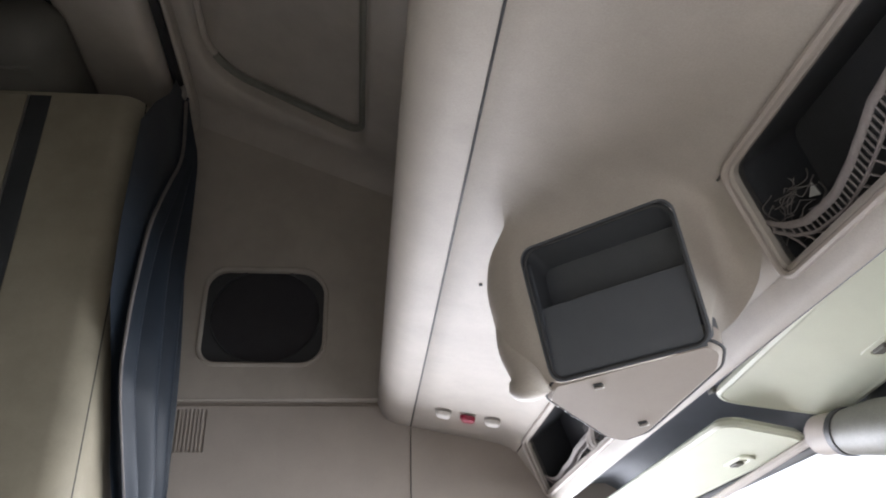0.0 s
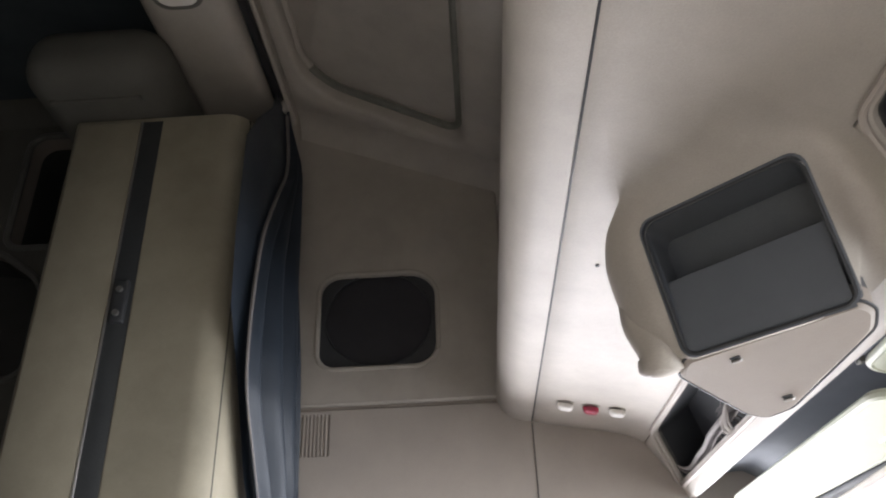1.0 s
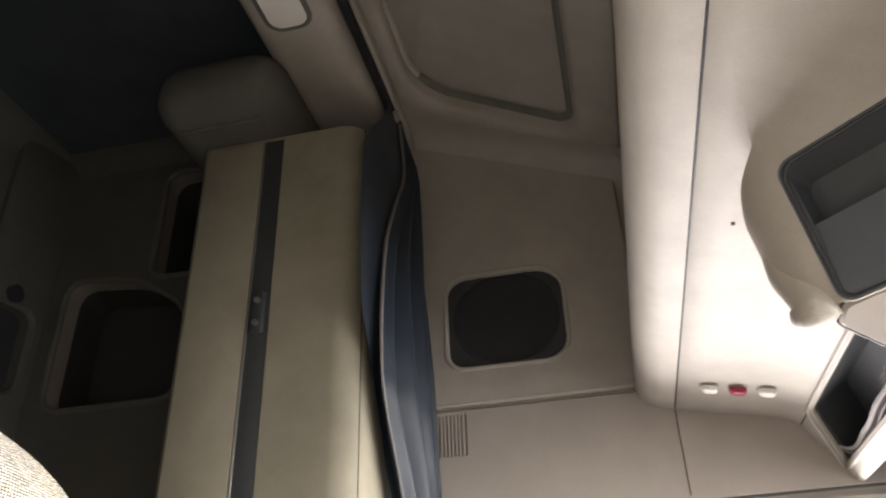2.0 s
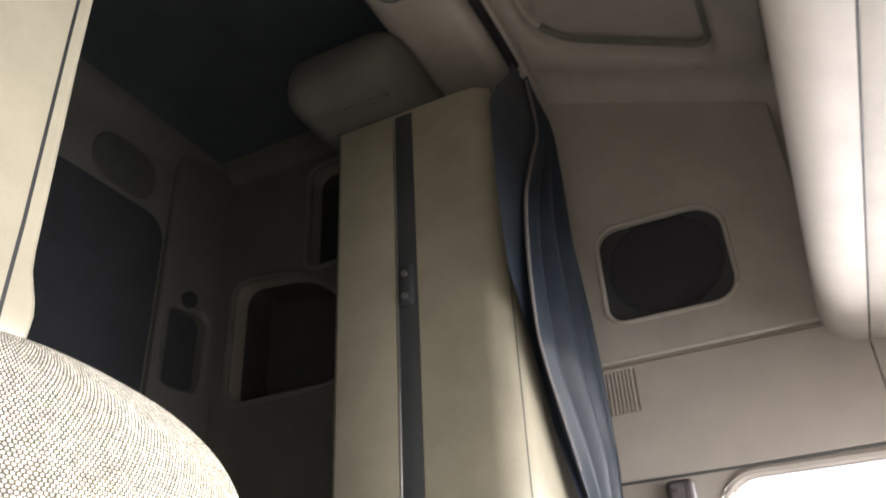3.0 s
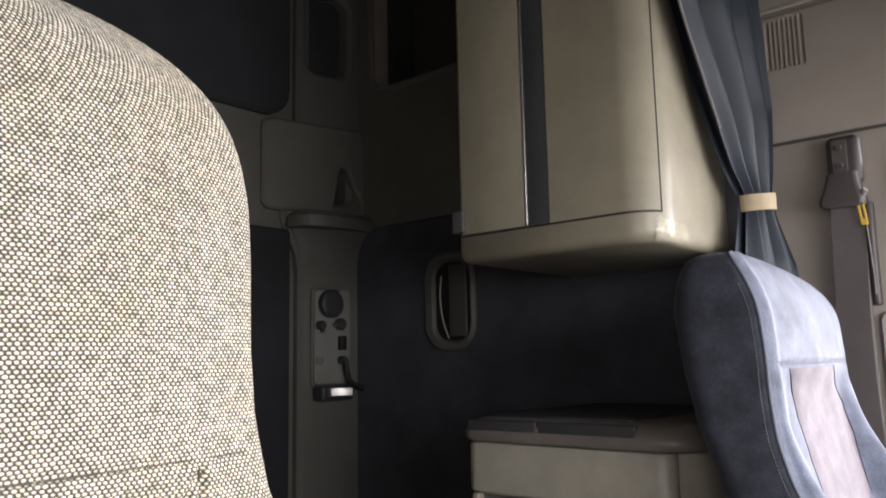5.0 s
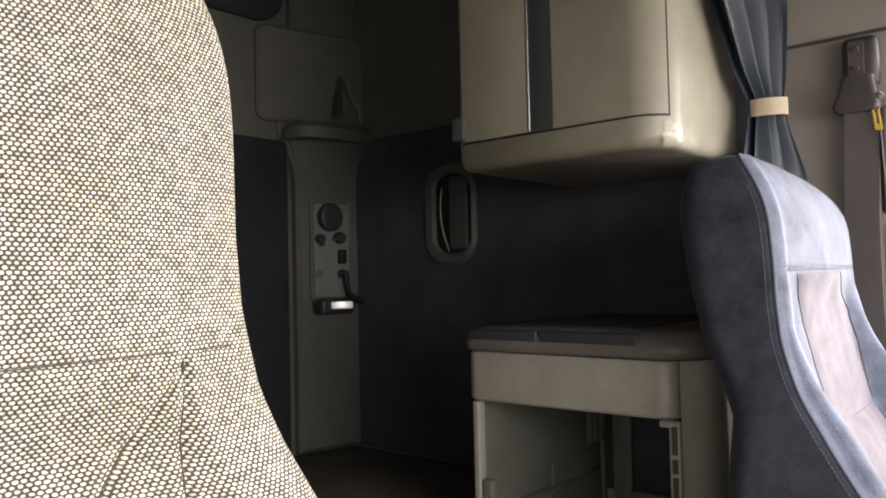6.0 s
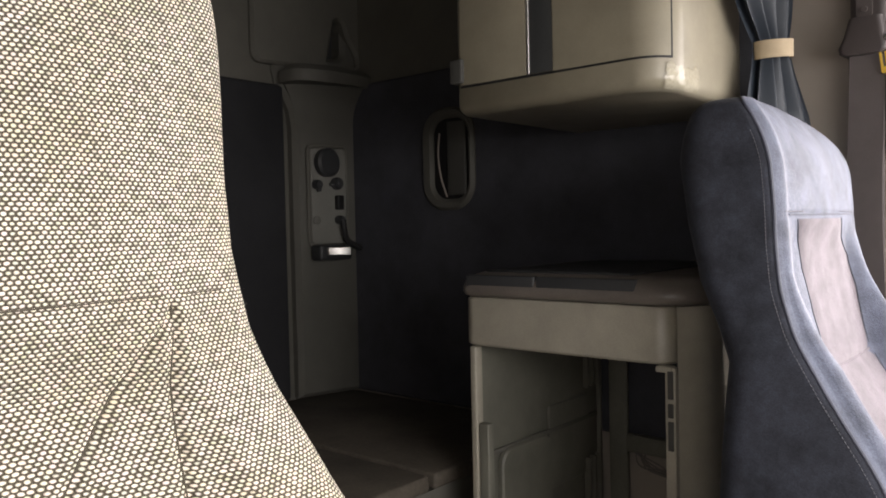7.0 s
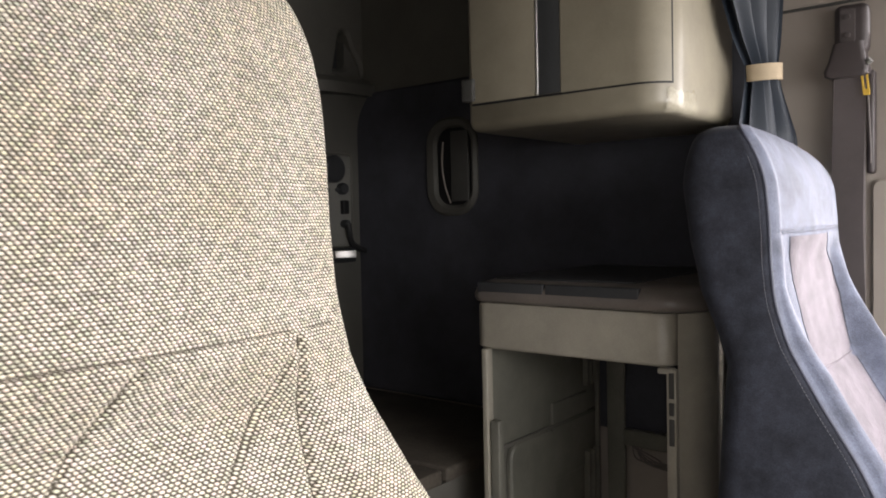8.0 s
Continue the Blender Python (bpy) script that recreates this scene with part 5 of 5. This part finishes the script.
# ---- pocket nets ----
def pocket_net(y0, y1, label, tops, rungs, tangle, loose):
    """A stretch net: a flat band, a thin rail under it, rungs between the two and strands down to the pocket's lip."""
    ob = thing("pocket_net", (0.43, (y0 + y1) / 2, 1.70), label, "net")
    lo = FLEN - 0.004

    def top(t):
        return interp(tops, t) + 0.0015 * math.sin(23 * t)

    def rail_v(t):
        return min(lo, top(t) + 0.017 + 0.003 * math.sin(11 * t))

    def pt(t, v, w=0.0):
        return on_face(y0 + (y1 - y0) * t, v, w - 0.010 - 0.006 * math.sin(9 * t))

    rows = [[pt(i / 90, top(i / 90) + dv, dw) for dv, dw in ((-0.005, 0.0), (-0.003, 0.002), (0.003, 0.002), (0.005, 0.0), (0.003, -0.002), (-0.003, -0.002))] for i in range(91)]
    part("band", loft(rows), NET, ob, "flat stretchy grey band", 60)
    part("rail", tube([pt(i / 60, rail_v(i / 60)) for i in range(61)], 0.0022, n=6), NET, ob)
    for k in range(rungs):
        t = (k + 0.5) / rungs
        part("rung", tube([pt(t, top(t) + 0.004), pt(t + 0.002, rail_v(t))], 0.0012, n=5), NET, ob)
    for k in range(rungs // 2):
        t = (k + 0.5) / (rungs // 2)
        part("strand", tube([pt(t, rail_v(t)), pt(t - 0.012, (rail_v(t) + lo) / 2), pt(t - 0.016, lo + 0.004)], 0.0013, n=5), NET, ob)
    rnd = random.Random(round(100 * y0))
    for k in range(14):
        u, v, a = y0 + (y1 - y0) * tangle[0] + rnd.uniform(-1, 1) * tangle[1], tangle[2] + rnd.uniform(-1, 1) * 0.022, rnd.uniform(-0.5, 1.0)
        path = [(u + 0.028 * s * math.cos(a) + 0.006 * math.sin(5 * s + k), v + 0.022 * s * math.sin(a) + 0.005 * math.cos(4 * s + 2 * k)) for s in (-1, -0.6, -0.2, 0.2, 0.6, 1)]
        part("strand", tube(smooth_path([on_face(p, min(lo, max(0.02, q)), -0.012 - 0.010 * rnd.random()) for p, q in path], 3), 0.0004 + 0.0006 * rnd.random(), n=5), loose, ob)
    return ob


pocket_net(0.07, 0.69, "grey stretch net across the near header pocket", [(0.0, 0.098), (0.15, 0.085), (0.35, 0.056), (0.55, 0.056), (0.66, 0.067), (0.71, 0.079), (0.77, 0.091), (0.84, 0.099), (0.93, 0.098), (0.97, 0.088), (1.0, 0.07)], 72, (0.93, 0.03, 0.085), NETDARK)
far_net = pocket_net(1.28, 1.915, "grey stretch net across the far header pocket", [(0.0, 0.07), (0.04, 0.08), (0.12, 0.086), (0.25, 0.088), (0.36, 0.093), (0.45, 0.098), (0.54, 0.102), (0.62, 0.1055), (0.70, 0.1085), (0.78, 0.111), (0.85, 0.1125), (0.91, 0.111), (0.95, 0.104), (0.98, 0.09), (1.0, 0.07)], 70, (0.32, 0.03, 0.10), NET)
for k in range(5):
    u = 1.452 + 0.011 * k
    path = smooth_path([on_face(u - 0.012, 0.080 + 0.003 * k, -0.012), on_face(u, 0.097, -0.004), on_face(u + 0.010, 0.112, 0.002 + 0.002 * (k % 2)), on_face(u + 0.016 - 0.003 * k, 0.124, 0.0)], 4)
    part("loop", tube(path, 0.0022 + 0.0006 * (k % 3), n=8), ELASTIC, far_net, "bunched pale elastic loop")
paper = thing("paper_scrap", (0.43, 0.62, 1.75), "small torn pale paper scrap in the pocket", "paper")
part("sheet", plate([(0.603, 0.075), (0.62, 0.084), (0.606, 0.09)], [], 0.002, lambda u, v, w: on_face(u, v, w - 0.016), 0.0004), PANELGREY, paper)

# ---- sun visors ----
def visor(y0, y1, hinge, edge, label, clip, slant):
    """A folded visor from its hinge line to its free edge, both given as (x, z)."""
    ob = thing("sun_visor", (hinge[0], (y0 + y1) / 2, hinge[1]), label, "visor")
    a, d = Vector(hinge), Vector(edge) - Vector(hinge)
    n = Vector((d.y, -d.x)).normalized()

    def at(u, v, w):
        k = v / 0.15
        p = a + d * k + n * w
        return (p.x, u - slant[0] * k * (u - y0) / (y1 - y0), p.y + (1 - k) * slant[1] * (y1 - u) + k * slant[2] * (y1 - u))

    shape = rrect(y0, 0.0, y1, 0.15, 0.032)
    part("board", plate(shape, [], 0.016, at, 0.004), VISOR, ob)
    part("edge", tube([at(u, v, -0.006) for u, v in shape], 0.0075, True), VISOR, ob, "welted edge")
    cy, cv = clip
    c = part("clip", plate(rrect(cy - 0.04, cv - 0.016, cy + 0.04, cv + 0.016, 0.014), [rrect(cy - 0.026, cv - 0.007, cy + 0.026, cv + 0.007, 0.006)], 0.005, lambda u, v, w: at(u, v, w + 0.005), 0.0015), VISOR, ob, "moulded clip")
    part("clip_bar", box(-0.007, 0.007, -0.012, 0.012, -0.003, 0.003, 0.001), GREYTRIM, c).matrix_basis = Matrix.Translation(at(cy + 0.01, cv, 0.004))
    return ob


visor(0.30, 1.10, (0.535, 1.672), (0.672, 1.622), "pale green sun visor folded under the header", (0.86, 0.11), (0.085, 0.06, 0.10))
visor(1.08, 1.80, (0.535, 1.622), (0.662, 1.608), "pale green driver's sun visor folded under the header", (1.235, 0.105), (0.0, 0.008, -0.007))
peg = thing("visor_peg", (0.54, 1.08, 1.68), "small dark peg beside the sun visor", "peg")
part("pin", box(0.522, 0.530, 1.072, 1.088, 1.676, 1.700, 0.002), GREYTRIM, peg)

mount = thing("swivel_mount", (0.66, 0.93, 1.58), "grey round swivel mount between the sun visors", "mount")
part("cap", tube([(0.657, 1.040, 1.601), (0.657, 1.033, 1.600), (0.657, 0.978, 1.590)], lambda t: 0.024 + 0.005 * min(1, 3 * t), n=28), WALLTRIM, mount)
part("collar", tube([(0.657, 0.979, 1.590), (0.657, 0.966, 1.587)], 0.033, n=28), DARKPLASTIC, mount, "dark collar")
part("body", tube([(0.657, 0.967, 1.587), (0.656, 0.90, 1.575), (0.656, 0.80, 1.555)], lambda t: 0.031 + 0.005 * min(1, 3 * t), n=28), INNERGREY, mount)
part("arm", tube([(0.665, 0.93, 1.60), (0.70, 0.93, 1.64)], 0.012), DARKPLASTIC, mount)
rod = thing("visor_rod", (0.655, 1.4, 1.58), "grey rod along the driver's visor", "rod")
part("bar", tube([(0.655, 1.02, 1.603), (0.655, 1.411, 1.582), (0.655, 1.80, 1.561)], 0.007), WALLTRIM, rod)
wiper = thing("windscreen_pillar_strip", (0.66, 1.2, 1.6), "dark seal strip along the windscreen's top", "seal")
part("strip", tube([(0.69, 0.02, 1.605), (0.69, 1.93, 1.605)], 0.012), DARKPLASTIC, wiper)

# ---- glass and outside ----
windscreen = solid("window_1", plate([(-0.12, 0.0), (1.95, 0.0), (1.95, 0.81), (-0.12, 0.81)], [], 0.006, lambda u, v, w: (0.705 + 0.545 * v + 0.838 * w, u, 1.615 - 0.838 * v + 0.545 * w), 0.0), GLASS, "clear sloping windscreen", "window", "structure", smooth=0)
side_glass = solid("window_2", plate(inset(WINDOW, -0.01), [], 0.005, on_left(-0.05), 0.0), GLASS, "clear side window in the driver's door", "window", "structure", smooth=0)
windscreen.visible_shadow = side_glass.visible_shadow = False
ground = solid("ground", box(-300, 300, -300, 300, -1.5, -1.4), BOUNCEGROUND, "unseen ground outside the truck, pale to bounce light", "ground", "structure", smooth=0)
